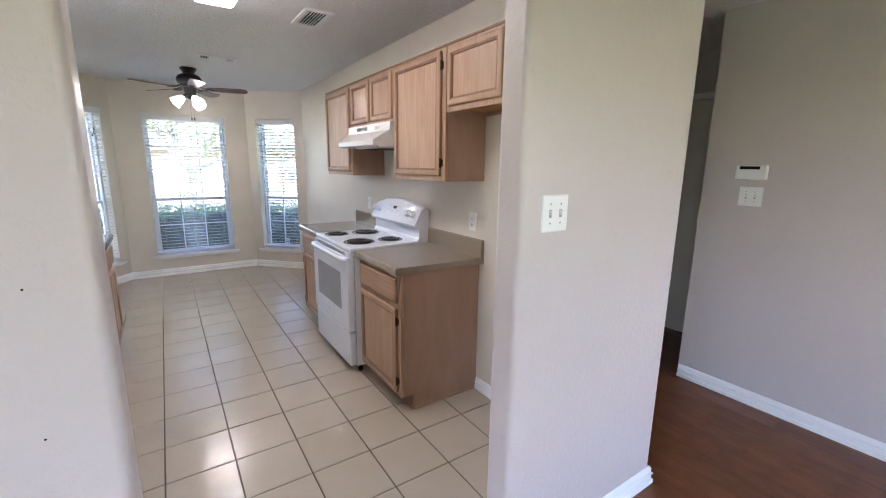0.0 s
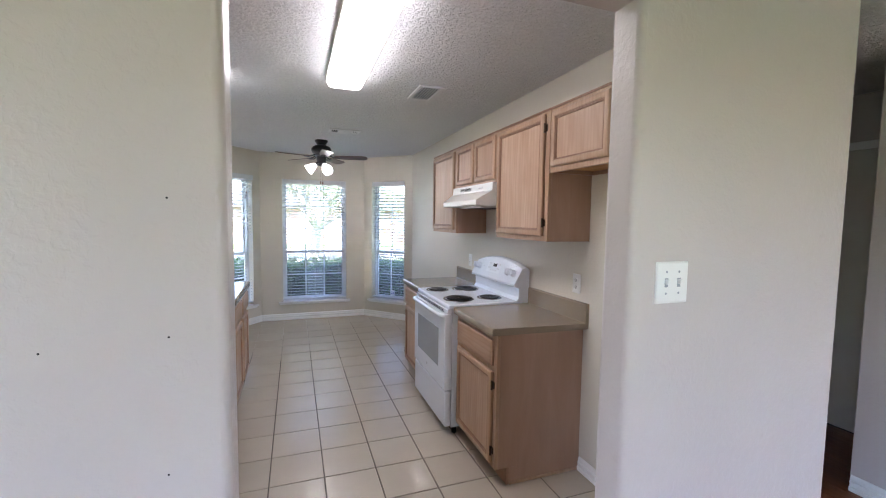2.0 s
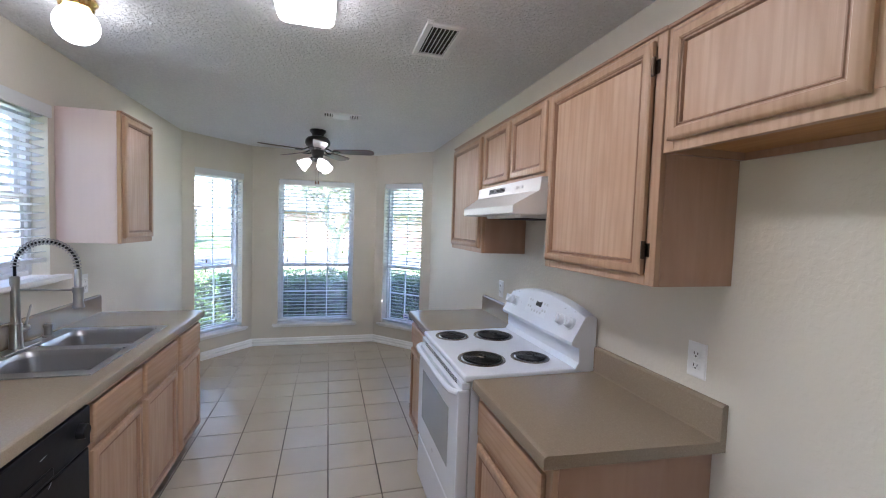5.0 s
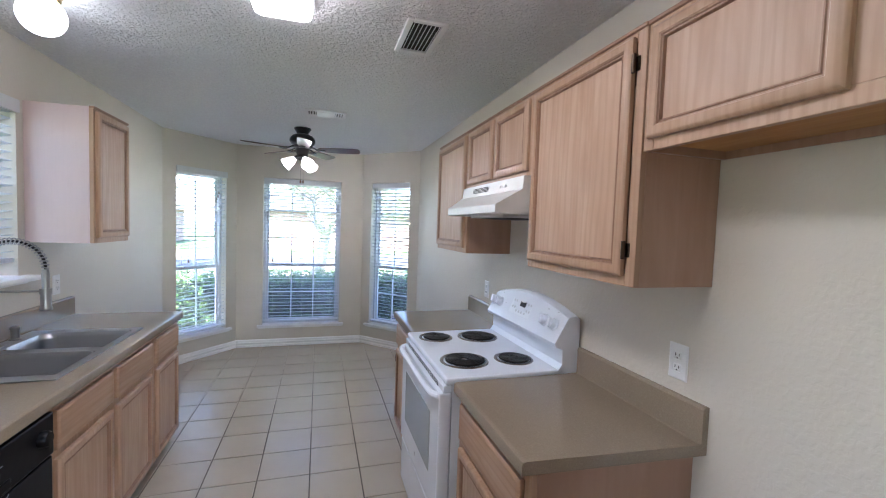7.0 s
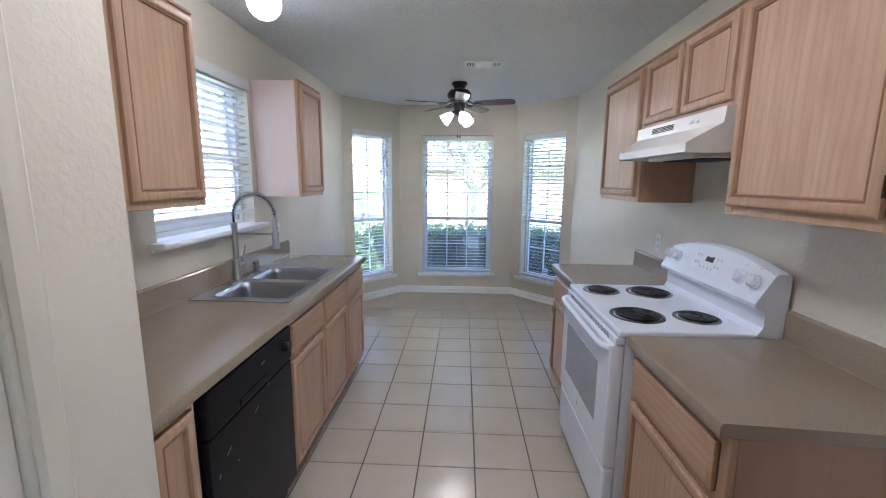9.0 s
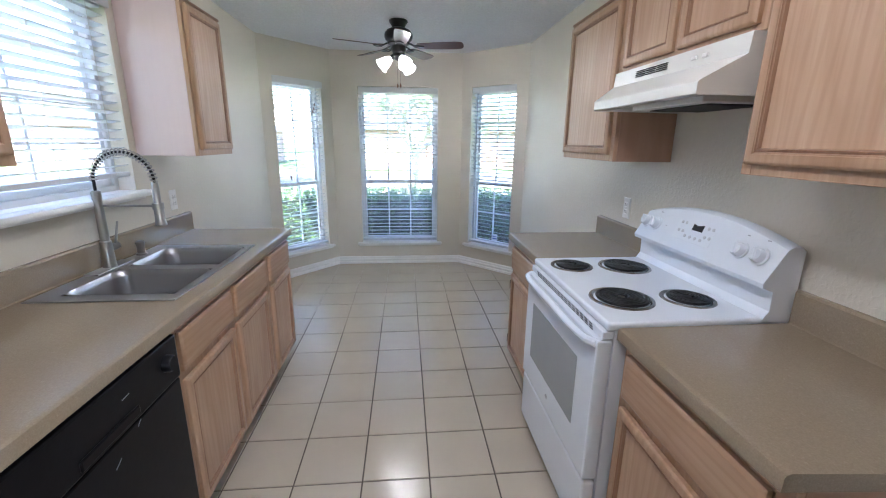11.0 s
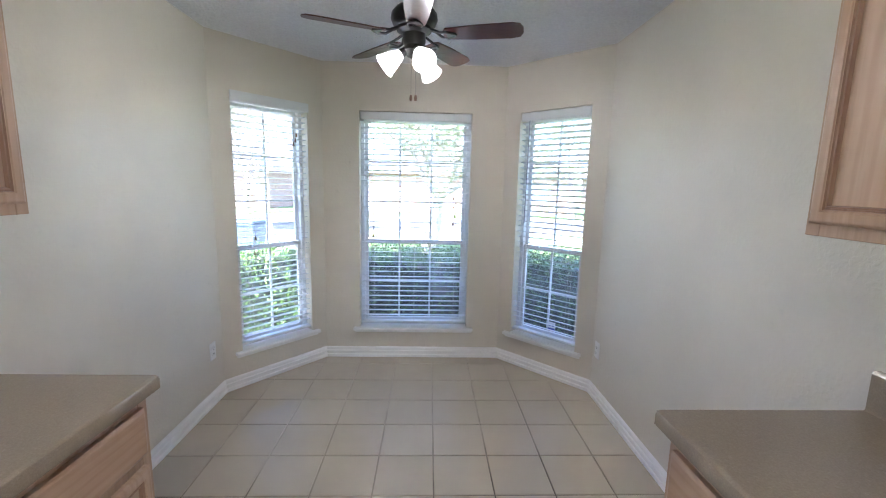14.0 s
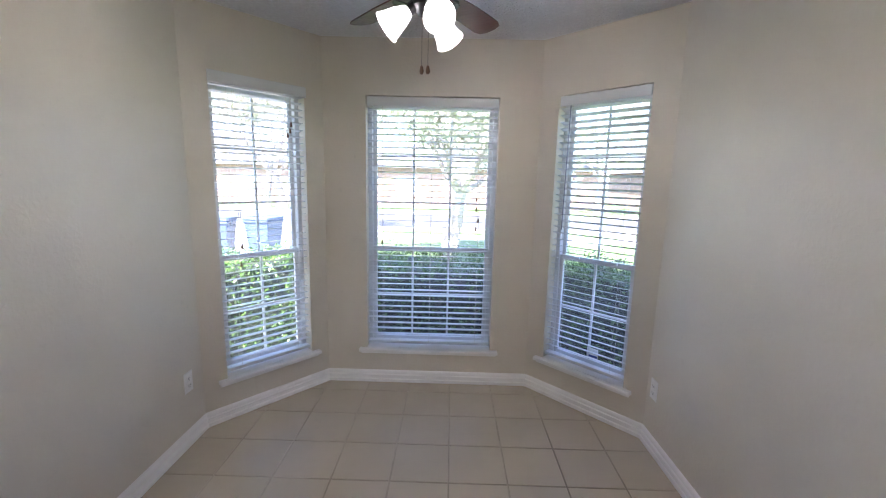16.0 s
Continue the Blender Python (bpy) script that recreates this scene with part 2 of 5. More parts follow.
# leaf colours paled to put the bright outdoor haze into the crown
TREELEAF = leafy("haze_paled_leaf", (0.26, 0.27, 0.17), (0.42, 0.40, 0.30), 0.5)
# near black stands in for the shade deep among the hedge leaves
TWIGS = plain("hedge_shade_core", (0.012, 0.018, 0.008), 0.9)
BARK = plain("grey_tree_bark", (0.33, 0.28, 0.24), 0.9, spread=0.35, grain=14, relief=0.02)
LAWN = plain("lawn_grass", (0.085, 0.14, 0.035), 0.95, spread=0.35, grain=60, relief=0.02)
ASPHALT = plain("asphalt", (0.06, 0.06, 0.06), 0.9, spread=0.2, grain=80, relief=0.004)
CONCRETE = plain("pale_concrete", (0.42, 0.40, 0.36), 0.85, spread=0.15, grain=40, relief=0.002)
# brick lightened to carry the washed-out glare across the street
BRICK = plain("haze_paled_brick", (0.40, 0.26, 0.20), 0.85, spread=0.3, grain=20, relief=0.004)
SHINGLE = plain("grey_shingle", (0.09, 0.085, 0.085), 0.9, spread=0.25, grain=18, relief=0.006)
BINPLASTIC = plain("blue_grey_bin_plastic", (0.05, 0.075, 0.13), 0.5)
# wall colour paled and blued for haze and shade on the house
SIDING = plain("haze_blue_siding", (0.46, 0.50, 0.56), 0.8, spread=0.15)


# ---- mesh helpers ----
def bx(bm, lo, hi, bevel=0.0, seg=2):
    """A box between two corners, its edges rounded by bevel."""
    lo, hi = [min(a, b) for a, b in zip(lo, hi)], [max(a, b) for a, b in zip(lo, hi)]
    m = Matrix.Translation([(a + b) / 2 for a, b in zip(lo, hi)]) @ Matrix.Diagonal([b - a for a, b in zip(lo, hi)] + [1])
    made = bmesh.ops.create_cube(bm, size=1, matrix=m)["verts"]
    if bevel:
        edges = list({e for v in made for e in v.link_edges})
        bmesh.ops.bevel(bm, geom=edges, offset=bevel, segments=seg, affect="EDGES", profile=0.5)
    return bm


def box(lo, hi, bevel=0.0, seg=2):
    return bx(bmesh.new(), lo, hi, bevel, seg)


def rod(bm, a, b, r, r2=None, seg=16):
    """A round bar from a to b."""
    a, b = Vector(a), Vector(b)
    turn = (b - a).to_track_quat("Z", "Y").to_matrix().to_4x4()
    bmesh.ops.create_cone(bm, cap_ends=True, segments=seg, radius1=r, radius2=r if r2 is None else r2, depth=(b - a).length,
                          matrix=Matrix.Translation((a + b) / 2) @ turn)
    return bm


def lathe(bm, outline, m=Matrix(), seg=32):
    """Turns (radius, height) pairs round the z axis of m."""
    rings = []
    for r, z in outline:
        if r < 1e-5:
            rings.append([bm.verts.new(m @ Vector((0, 0, z)))])
        else:
            rings.append([bm.verts.new(m @ Vector((r * math.cos(2 * math.pi * i / seg), r * math.sin(2 * math.pi * i / seg), z))) for i in range(seg)])
    for a, b in zip(rings, rings[1:]):
        for i in range(seg):
            j = (i + 1) % seg
            q = [a[i % len(a)], a[j % len(a)], b[j % len(b)], b[i % len(b)]]
            q = list(dict.fromkeys(q))
            if len(q) > 2:
                bm.faces.new(q)
    return bm


def tube(bm, points, r, seg=8):
    """A round tube along points; r a number or one for each point."""
    points = [Vector(p) for p in points]
    rr = r if isinstance(r, (list, tuple)) else [r] * len(points)
    rings, up = [], Vector((0.123, 0.456, 0.88)).normalized()
    for i, p in enumerate(points):
        way = (points[min(i + 1, len(points) - 1)] - points[max(i - 1, 0)]).normalized()
        side = way.cross(up)
        if side.length < 1e-4:
            side = way.orthogonal()
        side.normalize()
        up = side.cross(way).normalized()
        rings.append([bm.verts.new(p + rr[i] * (math.cos(2 * math.pi * k / seg) * side + math.sin(2 * math.pi * k / seg) * up)) for k in range(seg)])
    for a, b in zip(rings, rings[1:]):
        for k in range(seg):
            bm.faces.new((a[k], a[(k + 1) % seg], b[(k + 1) % seg], b[k]))
    bm.faces.new(rings[0][::-1])
    bm.faces.new(rings[-1])
    return bm


def extrude(bm, outline, a, b, m=Matrix()):
    """A closed outline of (u, v) pushed from a to b: the points are m @ (u, w, v)."""
    near = [bm.verts.new(m @ Vector((u, a, v))) for u, v in outline]
    far = [bm.verts.new(m @ Vector((u, b, v))) for u, v in outline]
    k = len(outline)
    for i in range(k):
        bm.faces.new((near[i], near[(i + 1) % k], far[(i + 1) % k], far[i]))
    bm.faces.new(near[::-1])
    bm.faces.new(far)
    return bm


def rect_loft(bm, w, h, rings, cap=True, m=Matrix()):
    """Nested rectangles in the local xz plane, each (inset, height along -y), skinned together."""
    loops = []
    for inset, lift in rings:
        x0, x1, z0, z1 = inset, w - inset, inset, h - inset
        loops.append([bm.verts.new(m @ Vector(p)) for p in ((x0, -lift, z0), (x1, -lift, z0), (x1, -lift, z1), (x0, -lift, z1))])
    for a, b in zip(loops, loops[1:]):
        for i in range(4):
            bm.faces.new((a[i], a[(i + 1) % 4], b[(i + 1) % 4], b[i]))
    if cap:
        bm.faces.new(loops[-1])
    return bm


def smooth(bm, angle=35):
    bmesh.ops.recalc_face_normals(bm, faces=bm.faces)
    for f in bm.faces:
        f.smooth = True
    area = {f: f.calc_area() for f in bm.faces}
    for e in bm.edges:
        bend = e.calc_face_angle(3.2) if len(e.link_faces) == 2 else 3.2
        sizes = sorted(area[f] for f in e.link_faces)
        crisp = bend > radians(5) and sizes[-1] > 7 * sizes[0] if sizes else True
        e.smooth = bend < radians(angle) and not crisp
    return bm


def mesh_of(name, bm, material):
    smooth(bm)
    data = bpy.data.meshes.new(name)
    bm.to_mesh(data)
    bm.free()
    data.materials.append(material)
    return data


def part(name, bm, material, parent, label=""):
    """Links a bmesh as one mesh object under a thing or a part, in the parent's space."""
    ob = new(name, mesh_of(name, bm, material))
    ob.parent = parent
    return tagged(ob, label)


def piece(name, data, parent, m=Matrix()):
    """One more object on shared mesh data, under a parent."""
    ob = new(name, data)
    ob.parent = parent
    ob.matrix_basis = m
    return ob


def thing(name, label, category, m=Matrix(), group="", kind=""):
    """An empty at the thing's base, to carry its parts."""
    ob = new(name)
    ob.empty_display_size = 0.05
    ob.matrix_basis = m
    return tagged(ob, label, category, group, kind)


def single(name, bm, material, label, category, group="", kind=""):
    return tagged(new(name, mesh_of(name, bm, material)), label, category, group, kind)


def structure(name, bm, material, label, category):
    return single(name, bm, material, label, category, "", "structure")


# ---- plan, in metres ----
XL, XR = -0.915, 1.728                  # the kitchen's long walls
YD, YK = 0.94, 1.05                     # the wall with the cased opening
CEILING = 2.435
BAY = [(XR, 5.905), (1.128, 6.52), (-0.352, 6.52), (XL, 5.875)]
THICK = 0.15


def wall(name, p0, p1, thick, material, label, openings=(), top=CEILING, base=0.0):
    """A wall whose room face runs from p0 to p1, the room on the left hand, with openings (along0, along1, z0, z1)."""
    p0, p1 = Vector((*p0, 0)), Vector((*p1, 0))
    d = (p1 - p0).normalized()
    m = Matrix.Translation(p0) @ Matrix.Rotation(math.atan2(d.y, d.x), 4, "Z")
    length, bm, at = (p1 - p0).length, bmesh.new(), 0.0
    for a, b, z0, z1 in sorted(openings):
        bx(bm, (at, -thick, base), (a, 0, top))
        if z0 > base:
            bx(bm, (a, -thick, base), (b, 0, z0))
        if z1 < top:
            bx(bm, (a, -thick, z1), (b, 0, top))
        at = b
    bx(bm, (at, -thick, base), (length, 0, top))
    bmesh.ops.transform(bm, matrix=m, verts=bm.verts)
    structure(name, bm, material, label, "wall")
    return m


WZ0, WZ1 = 0.268, 2.068                 # the bay windows' openings
KW = (2.89, 3.79, 1.21, 2.10)           # the sink window: y0, y1, z0, z1
m_right = wall("wall_east", (XR, YK), BAY[0], 0.152, WALL, "cream painted textured kitchen wall behind the range")
W_BR = 0.582
d_br = math.dist(BAY[0], BAY[1])
m_br = wall("wall_bay_right", BAY[0], BAY[1], THICK, WALL, "cream painted angled wall of the bay",
            [(d_br / 2 - W_BR / 2, d_br / 2 + W_BR / 2, WZ0, WZ1)])
CW0, CW1 = -0.060, 0.853             # the middle window, in x
m_bc = wall("wall_bay_middle", BAY[1], BAY[2], THICK, WALL, "cream painted middle wall of the bay", [(BAY[1][0] - CW1, BAY[1][0] - CW0, WZ0, WZ1)])
d_bl = math.dist(BAY[2], BAY[3])
m_bl = wall("wall_bay_left", BAY[2], BAY[3], THICK, WALL, "cream painted angled wall of the bay",
            [(d_bl / 2 - W_BR / 2, d_bl / 2 + W_BR / 2, WZ0, WZ1)])
m_left = wall("wall_west", BAY[3], (XL, 1.955), THICK, WALL, "cream painted textured kitchen wall behind the sink",
              [(BAY[3][1] - KW[1], BAY[3][1] - KW[0], KW[2], KW[3])])

# the pantry block, its door opening and return wall
PX = -0.25
PD = (1.10, 1.70, 2.03)
bm = bmesh.new()
bx(bm, (PX - 0.1, YK, 0), (PX, PD[0], CEILING))
bx(bm, (PX - 0.1, PD[1], 0), (PX, 1.955, CEILING))
bx(bm, (PX - 0.1, PD[0], PD[2]), (PX, PD[1], CEILING))
bx(bm, (XL - 0.15, 1.855, 0), (PX - 0.1, 1.955, CEILING))
structure("wall_pantry", bm, WALL, "cream painted textured wall round the pantry", "wall")


def rounded_wall(name, x0, x1, y0, y1, z0, z1, material, label, radius=0.018):
    """A wall block with rounded upright corners."""
    bm = box((x0, y0, z0), (x1, y1, z1))
    edges = [e for e in bm.edges if abs(e.verts[0].co.z - e.verts[1].co.z) > 0.1]
    bmesh.ops.bevel(bm, geom=edges, offset=radius, segments=4, affect="EDGES", profile=0.5)
    return structure(name, bm, material, label, "wall")


OX0, OX1, HEAD = -0.010, 0.955, 2.085
rounded_wall("wall_south_left", -2.6, OX0, YD, YK, 0, CEILING, HALL, "greige textured wall beside the kitchen opening")
rounded_wall("wall_south_right", OX1, 1.88, YD, YK, 0, CEILING, HALL, "greige textured wall stub with the light switch")
structure("wall_header", box((OX0 - 0.03, YD + 0.002, HEAD), (OX1 + 0.03, YK - 0.002, CEILING), 0.015, 3), HALL, "greige painted header over the kitchen opening", "wall")

# the hall and the living room round the camera
# the openings in the hall and living room walls are added for fill lamps
wall("wall_hall", (3.08, -3.6), (3.08, 1.41), 0.12, HALL, "greige textured hall wall with the alarm panel", [(0.6, 2.2, 0.5, 2.1)])
wall("wall_hall_far", (3.92, 1.0), (3.92, 4.2), 0.1, HALL, "shaded greige wall at the end of the hall")
structure("wall_hall_recess", box((3.205, 1.30, 0), (4.02, 1.405, CEILING)), HALL, "greige wall of the hall's recess", "wall")
structure("wall_hall_end", box((1.88, 4.2, 0), (4.02, 4.3, CEILING)), HALL, "greige wall closing the hall", "wall")
wall("wall_living_west", (-2.6, YK), (-2.6, -3.6), 0.1, HALL, "unseen greige living room wall with an opening added for fill light", [(1.15, 2.75, 0.5, 2.1)])
wall("wall_living_south", (-2.7, -3.6), (3.2, -3.6), 0.12, HALL, "unseen greige living room wall with a wide opening added for fill light", [(3.2, 5.2, 0.5, 2.1)])
# fill lamps added out of view to balance the brightness of the walls
for eye, target, share in (((1.5, -3.64, 1.3), (1.5, 0, 1.3), 0.035), ((3.12, -2.2, 1.3), (0, -2.2, 1.3), 0.05), ((-2.64, -0.9, 1.3), (0, -0.9, 1.3), 0.52)):
    lamp = new("fill_lamp", bpy.data.lights.new("fill_lamp", "AREA"))
    lamp.data.shape, lamp.data.size, lamp.data.size_y, lamp.data.energy, lamp.data.color = "RECTANGLE", 1.5, 1.55, DAYLIGHT * share, (0.93, 0.96, 1.0)
    lamp.matrix_world = look(eye, target)

# ceilings
bm = bmesh.new()
outline = [(XL - 0.15, YK), (XR + 0.12, YK), (XR + 0.12, 5.96), (1.19, 6.655), (-0.41, 6.655), (XL - 0.15, 5.94)]
low, high = [bm.verts.new((x, y, CEILING)) for x, y in outline], [bm.verts.new((x, y, CEILING + 0.1)) for x, y in outline]
bm.faces.new(low[::-1])
bm.faces.new(high)
for i in range(6):
    bm.faces.new((low[i], low[(i + 1) % 6], high[(i + 1) % 6], high[i]))
structure("ceiling", bm, CEIL, "white stomp-textured kitchen ceiling", "ceiling")
structure("ceiling_living", box((-2.7, -3.72, CEILING), (4.02, YK - 0.003, CEILING + 0.1)), CEIL, "white textured living room ceiling", "ceiling")
structure("ceiling_hall", box((1.858, YK, CEILING), (4.02, 4.3, CEILING + 0.1)), CEIL, "white textured hall ceiling", "ceiling")
# the eaves that shade the bay, and the roof above
bm = bmesh.new()
for a, b in (((-3.2, -4.3), (4.6, 1.5)), ((-1.4, 1.5), (4.6, 4.8)), ((-1.4, 4.8), (2.25, 6.90))):
    bx(bm, (*a, CEILING + 0.104), (*b, CEILING + 0.25))
structure("roof", bm, SHINGLE, "low grey roof with eaves over the house", "roof")


# ---- baseboards ----
BOARD = [(0, 0), (0.019, 0), (0.019, 0.022), (0.012, 0.026), (0.012, 0.044), (0.017, 0.048), (0.017, 0.055), (0.010, 0.060), (0.010, 0.078), (0.004, 0.088), (0, 0.09)]


def baseboard(points, label, tall=1.0, name="baseboard"):
    """A moulded skirting along points, the room on the left hand, mitred at the corners."""
    bm, pts = bmesh.new(), [Vector(p) for p in points]
    rings = []
    for i, p in enumerate(pts):
        a = (pts[i] - pts[i - 1]).normalized() if i else (pts[1] - pts[0]).normalized()
        b = (pts[i + 1] - pts[i]).normalized() if i + 1 < len(pts) else a
        na, nb = Vector((-a.y, a.x)), Vector((-b.y, b.x))
        n = (na + nb) / (1 + na.dot(nb))
        rings.append([bm.verts.new((p.x + n.x * u, p.y + n.y * u, v * tall)) for u, v in BOARD])
    k = len(BOARD)
    for a, b in zip(rings, rings[1:]):
        for i in range(k):
            bm.faces.new((a[i], a[(i + 1) % k], b[(i + 1) % k], b[i]))
    bm.faces.new(rings[0])
    bm.faces.new(rings[-1][::-1])
    return structure(name, bm, TRIM, label, "baseboard")


baseboard([(XR, 4.055), BAY[0], BAY[1], BAY[2], BAY[3], (XL, 4.26)], "white ridged baseboard round the bay")
baseboard([(OX1 + 0.05, YK + 0.002), (XR, YK + 0.002), (XR, 2.065)], "cream baseboard in the refrigerator alcove", 0.9)
baseboard([(1.88, 4.2), (1.88, YD), (OX1 + 0.01, YD)], "white baseboard on the wall stub")
baseboard([(3.08, -3.6), (3.08, 1.405)], "white baseboard along the hall wall")
baseboard([(OX0 - 0.01, YD), (-2.6, YD)], "white baseboard beside the kitchen opening")


# ---- windows and blinds ----
def window(name, m, a, b, z0, z1, cols, rail_z, label, low_rows=2, rows=3, stool=0.045, deep=0.15):
    """A single-hung window in an opening of a wall; m is the wall's frame (x along, +y into the room)."""
    win = thing(name, label, "window", m @ pose((a + b) / 2, -deep, z0), kind="structure")
    w, h, rz = b - a, z1 - z0, rail_z - z0
    bm = bmesh.new()
    for x0, x1, za, zb in ((-w / 2, -w / 2 + 0.03, 0, h), (w / 2 - 0.03, w / 2, 0, h), (-w / 2 + 0.03, w / 2 - 0.03, 0, 0.03), (-w / 2 + 0.03, w / 2 - 0.03, h - 0.03, h)):
        bx(bm, (x0, 0.01, za), (x1, 0.07, zb), 0.003, 1)
    part("window_frame", bm, VINYL, win)
    for kind, y, za, zb, r in (("upper_sash", 0.022, rz - 0.02, h - 0.03, rows), ("lower_sash", 0.046, 0.03, rz + 0.02, low_rows)):
        bm = bmesh.new()
        x0, x1 = -w / 2 + 0.03, w / 2 - 0.03
        bx(bm, (x0, y - 0.011, za), (x0 + 0.028, y + 0.011, zb), 0.002, 1)
        bx(bm, (x1 - 0.028, y - 0.011, za), (x1, y + 0.011, zb), 0.002, 1)
        bx(bm, (x0 + 0.028, y - 0.011, za), (x1 - 0.028, y + 0.011, za + 0.032), 0.002, 1)
        bx(bm, (x0 + 0.028, y - 0.011, zb - 0.032), (x1 - 0.028, y + 0.011, zb), 0.002, 1)
        sash = part(kind, bm, VINYL, win)
        xa, xb, zc, zd = x0 + 0.028, x1 - 0.028, za + 0.032, zb - 0.032
        for i in range(1, cols):
            x = xa + (xb - xa) * i / cols
            part("muntin", box((x - 0.007, y - 0.008, zc), (x + 0.007, y + 0.008, zd), 0.002, 1), VINYL, sash)
        for i in range(1, r):
            z = zc + (zd - zc) * i / r
            part("muntin", box((xa, y - 0.006, z - 0.007), (xb, y + 0.006, z + 0.007), 0.002, 1), VINYL, sash)
        pane = part("pane", box((xa, y - 0.002, zc), (xb, y + 0.002, zd)), GLASS, sash, "clear window glass")
        pane.visible_shadow = False
    bm = bmesh.new()
    for s in (-0.22, 0.22):
        bx(bm, (s * w - 0.02, 0.058, rz + 0.002), (s * w + 0.02, 0.075, rz + 0.022), 0.004, 1)
    part("sash_lock", bm, VINYL, win)
    bm = bmesh.new()
    bx(bm, (-w / 2 - 0.055, deep + 0.001, -0.024), (w / 2 + 0.055, deep + stool, 0.002), 0.006, 2)
    bx(bm, (-w / 2, 0.071, -0.016), (w / 2, deep + 0.003, 0.003))
    bx(bm, (-w / 2 - 0.045, deep + 0.001, -0.043), (w / 2 + 0.045, deep + 0.018, -0.024), 0.005, 2)
    part("window_sill", bm, TRIM, win, "white painted wooden stool")
    return win


SLATS = {}


def blind(m, a, b, z0, z1, tilt, label, proud=False, deep=0.15, gap=0.045, pitch=0.0425, wand=0, tassels=()):
    """A faux-wood venetian blind hung in a window's opening, let down to the sill."""
    w, h = b - a - 0.014, z1 - z0
    th = thing("venetian_blind", label, "blind", m @ pose((a + b) / 2, -deep, z0), "venetian blinds")
    y = deep - 0.036
    part("headrail", box((-w / 2, y - 0.025, h - 0.05), (w / 2, y + 0.02, h - 0.004), 0.003, 1), SLAT, th)
    if proud:
        part("valance", box((-w / 2 - 0.012, deep + 0.004, h - 0.048), (w / 2 + 0.012, deep + 0.018, h + 0.018), 0.004, 2), SLAT, th, "white moulded valance")
    else:
        part("valance", box((-w / 2, y + 0.021, h - 0.068), (w / 2, y + 0.034, h - 0.006), 0.004, 2), SLAT, th, "white moulded valance")
    key = round(w, 3)
    if key not in SLATS:
        SLATS[key] = mesh_of("slat", box((-w / 2, -0.0245, -0.0014), (w / 2, 0.0245, 0.0014), 0.0008, 1), SLAT)
    z, i = h - 0.085, 0
    while z > gap + 0.035:
        jig = 1.6 * noise.noise((w * 7 + i * 0.83, tilt, 3.1))
        piece("slat", SLATS[key], th, pose(0, y, z + 0.001 * jig, tilt + jig, 0.35 * noise.noise((i * 1.7, w, 9.0)), 0))
        z, i = z - pitch, i + 1
    part("bottom_rail", box((-w / 2, y - 0.026, gap - 0.016), (w / 2, y + 0.026, gap + 0.006), 0.004, 2), SLAT, th)
    for s in (-0.34, 0.34) if w < 0.7 else (-0.38, 0.0, 0.38):
        bm = bmesh.new()
        for dy in (-0.026, 0.026):
            rod(bm, (s * w, y + dy, gap), (s * w, y + dy, h - 0.05), 0.0009, seg=5)
        part("ladder_cord", bm, CORD, th)
    if wand:
        part("tilt_wand", rod(bmesh.new(), (wand * w, y + 0.036, h - 0.07), (wand * w + 0.004, y + 0.04, h * 0.52), 0.004, seg=8), INK, th, "thin clear tilt wand")
    for s, drop in tassels:
        cord = part("pull_cord", rod(bmesh.new(), (s * w, y + 0.036, h - 0.07), (s * w + 0.003, y + 0.036, drop + 0.03), 0.0011, seg=5), CORD, th)
        part("tassel", lathe(bmesh.new(), [(0, 0.03), (0.004, 0.03), (0.008, 0.006), (0.008, 0), (0, 0)], pose(s * w + 0.003, y + 0.036, drop), 10), TASSEL, cord, "brown wooden tassel")
    return th


c_br, c_bl = d_br / 2, d_bl / 2
A_C = (BAY[1][0] - CW1, BAY[1][0] - CW0)
window("window_1", m_bl, c_bl - W_BR / 2, c_bl + W_BR / 2, WZ0, WZ1, 2, 1.0, "white single-hung bay window with divided panes")
window("window_2", m_bc, *A_C, WZ0, WZ1, 3, 1.0, "white single-hung middle bay window with divided panes")
window("window_3", m_br, c_br - W_BR / 2, c_br + W_BR / 2, WZ0, WZ1, 2, 1.0, "white single-hung bay window with divided panes")
A_K = (BAY[3][1] - KW[1], BAY[3][1] - KW[0])
window("window_4", m_left, *A_K, KW[2], KW[3], 2, 1.63, "white single-hung window over the sink", 2, 2, 0.075)
blind(m_bl, c_bl - W_BR / 2, c_bl + W_BR / 2, WZ0, WZ1, 6, "white faux-wood blind with open slats and projecting valance", True,
      tassels=((-0.33, 1.52), (-0.30, 1.49), (-0.345, 1.56), (0.27, 0.80), (0.29, 0.69)))
blind(m_bc, *A_C, WZ0, WZ1, 6, "wide white faux-wood blind with open slats", tassels=((-0.36, 1.03), (-0.375, 0.95), (-0.36, 0.89), (-0.36, 1.10), (0.38, 0.78)))
blind(m_br, c_br - W_BR / 2, c_br + W_BR / 2, WZ0, WZ1, 14, "white faux-wood blind with slats tilted slightly", wand=0.36)
blind(m_left, *A_K, KW[2], KW[3], 12, "white faux-wood blind over the sink, let down almost to the sill", True, gap=0.09)
# a small printed badge on the glass of the bay
badge = thing("security_sticker", "small white security sticker with a blue band", "sticker", m_br @ pose(c_br - 0.03, -0.098, 0.335))
part("backing", box((-0.04, 0, 0), (0.04, 0.001, 0.08)), PLASTIC, badge)
part("band", box((-0.037, 0.0012, 0.016), (0.037, 0.0018, 0.03)), BLUE, badge, "blue printed band")
part("printed_bar", box((-0.03, 0.0012, 0.045), (0.03, 0.0018, 0.052)), BLUE, badge)


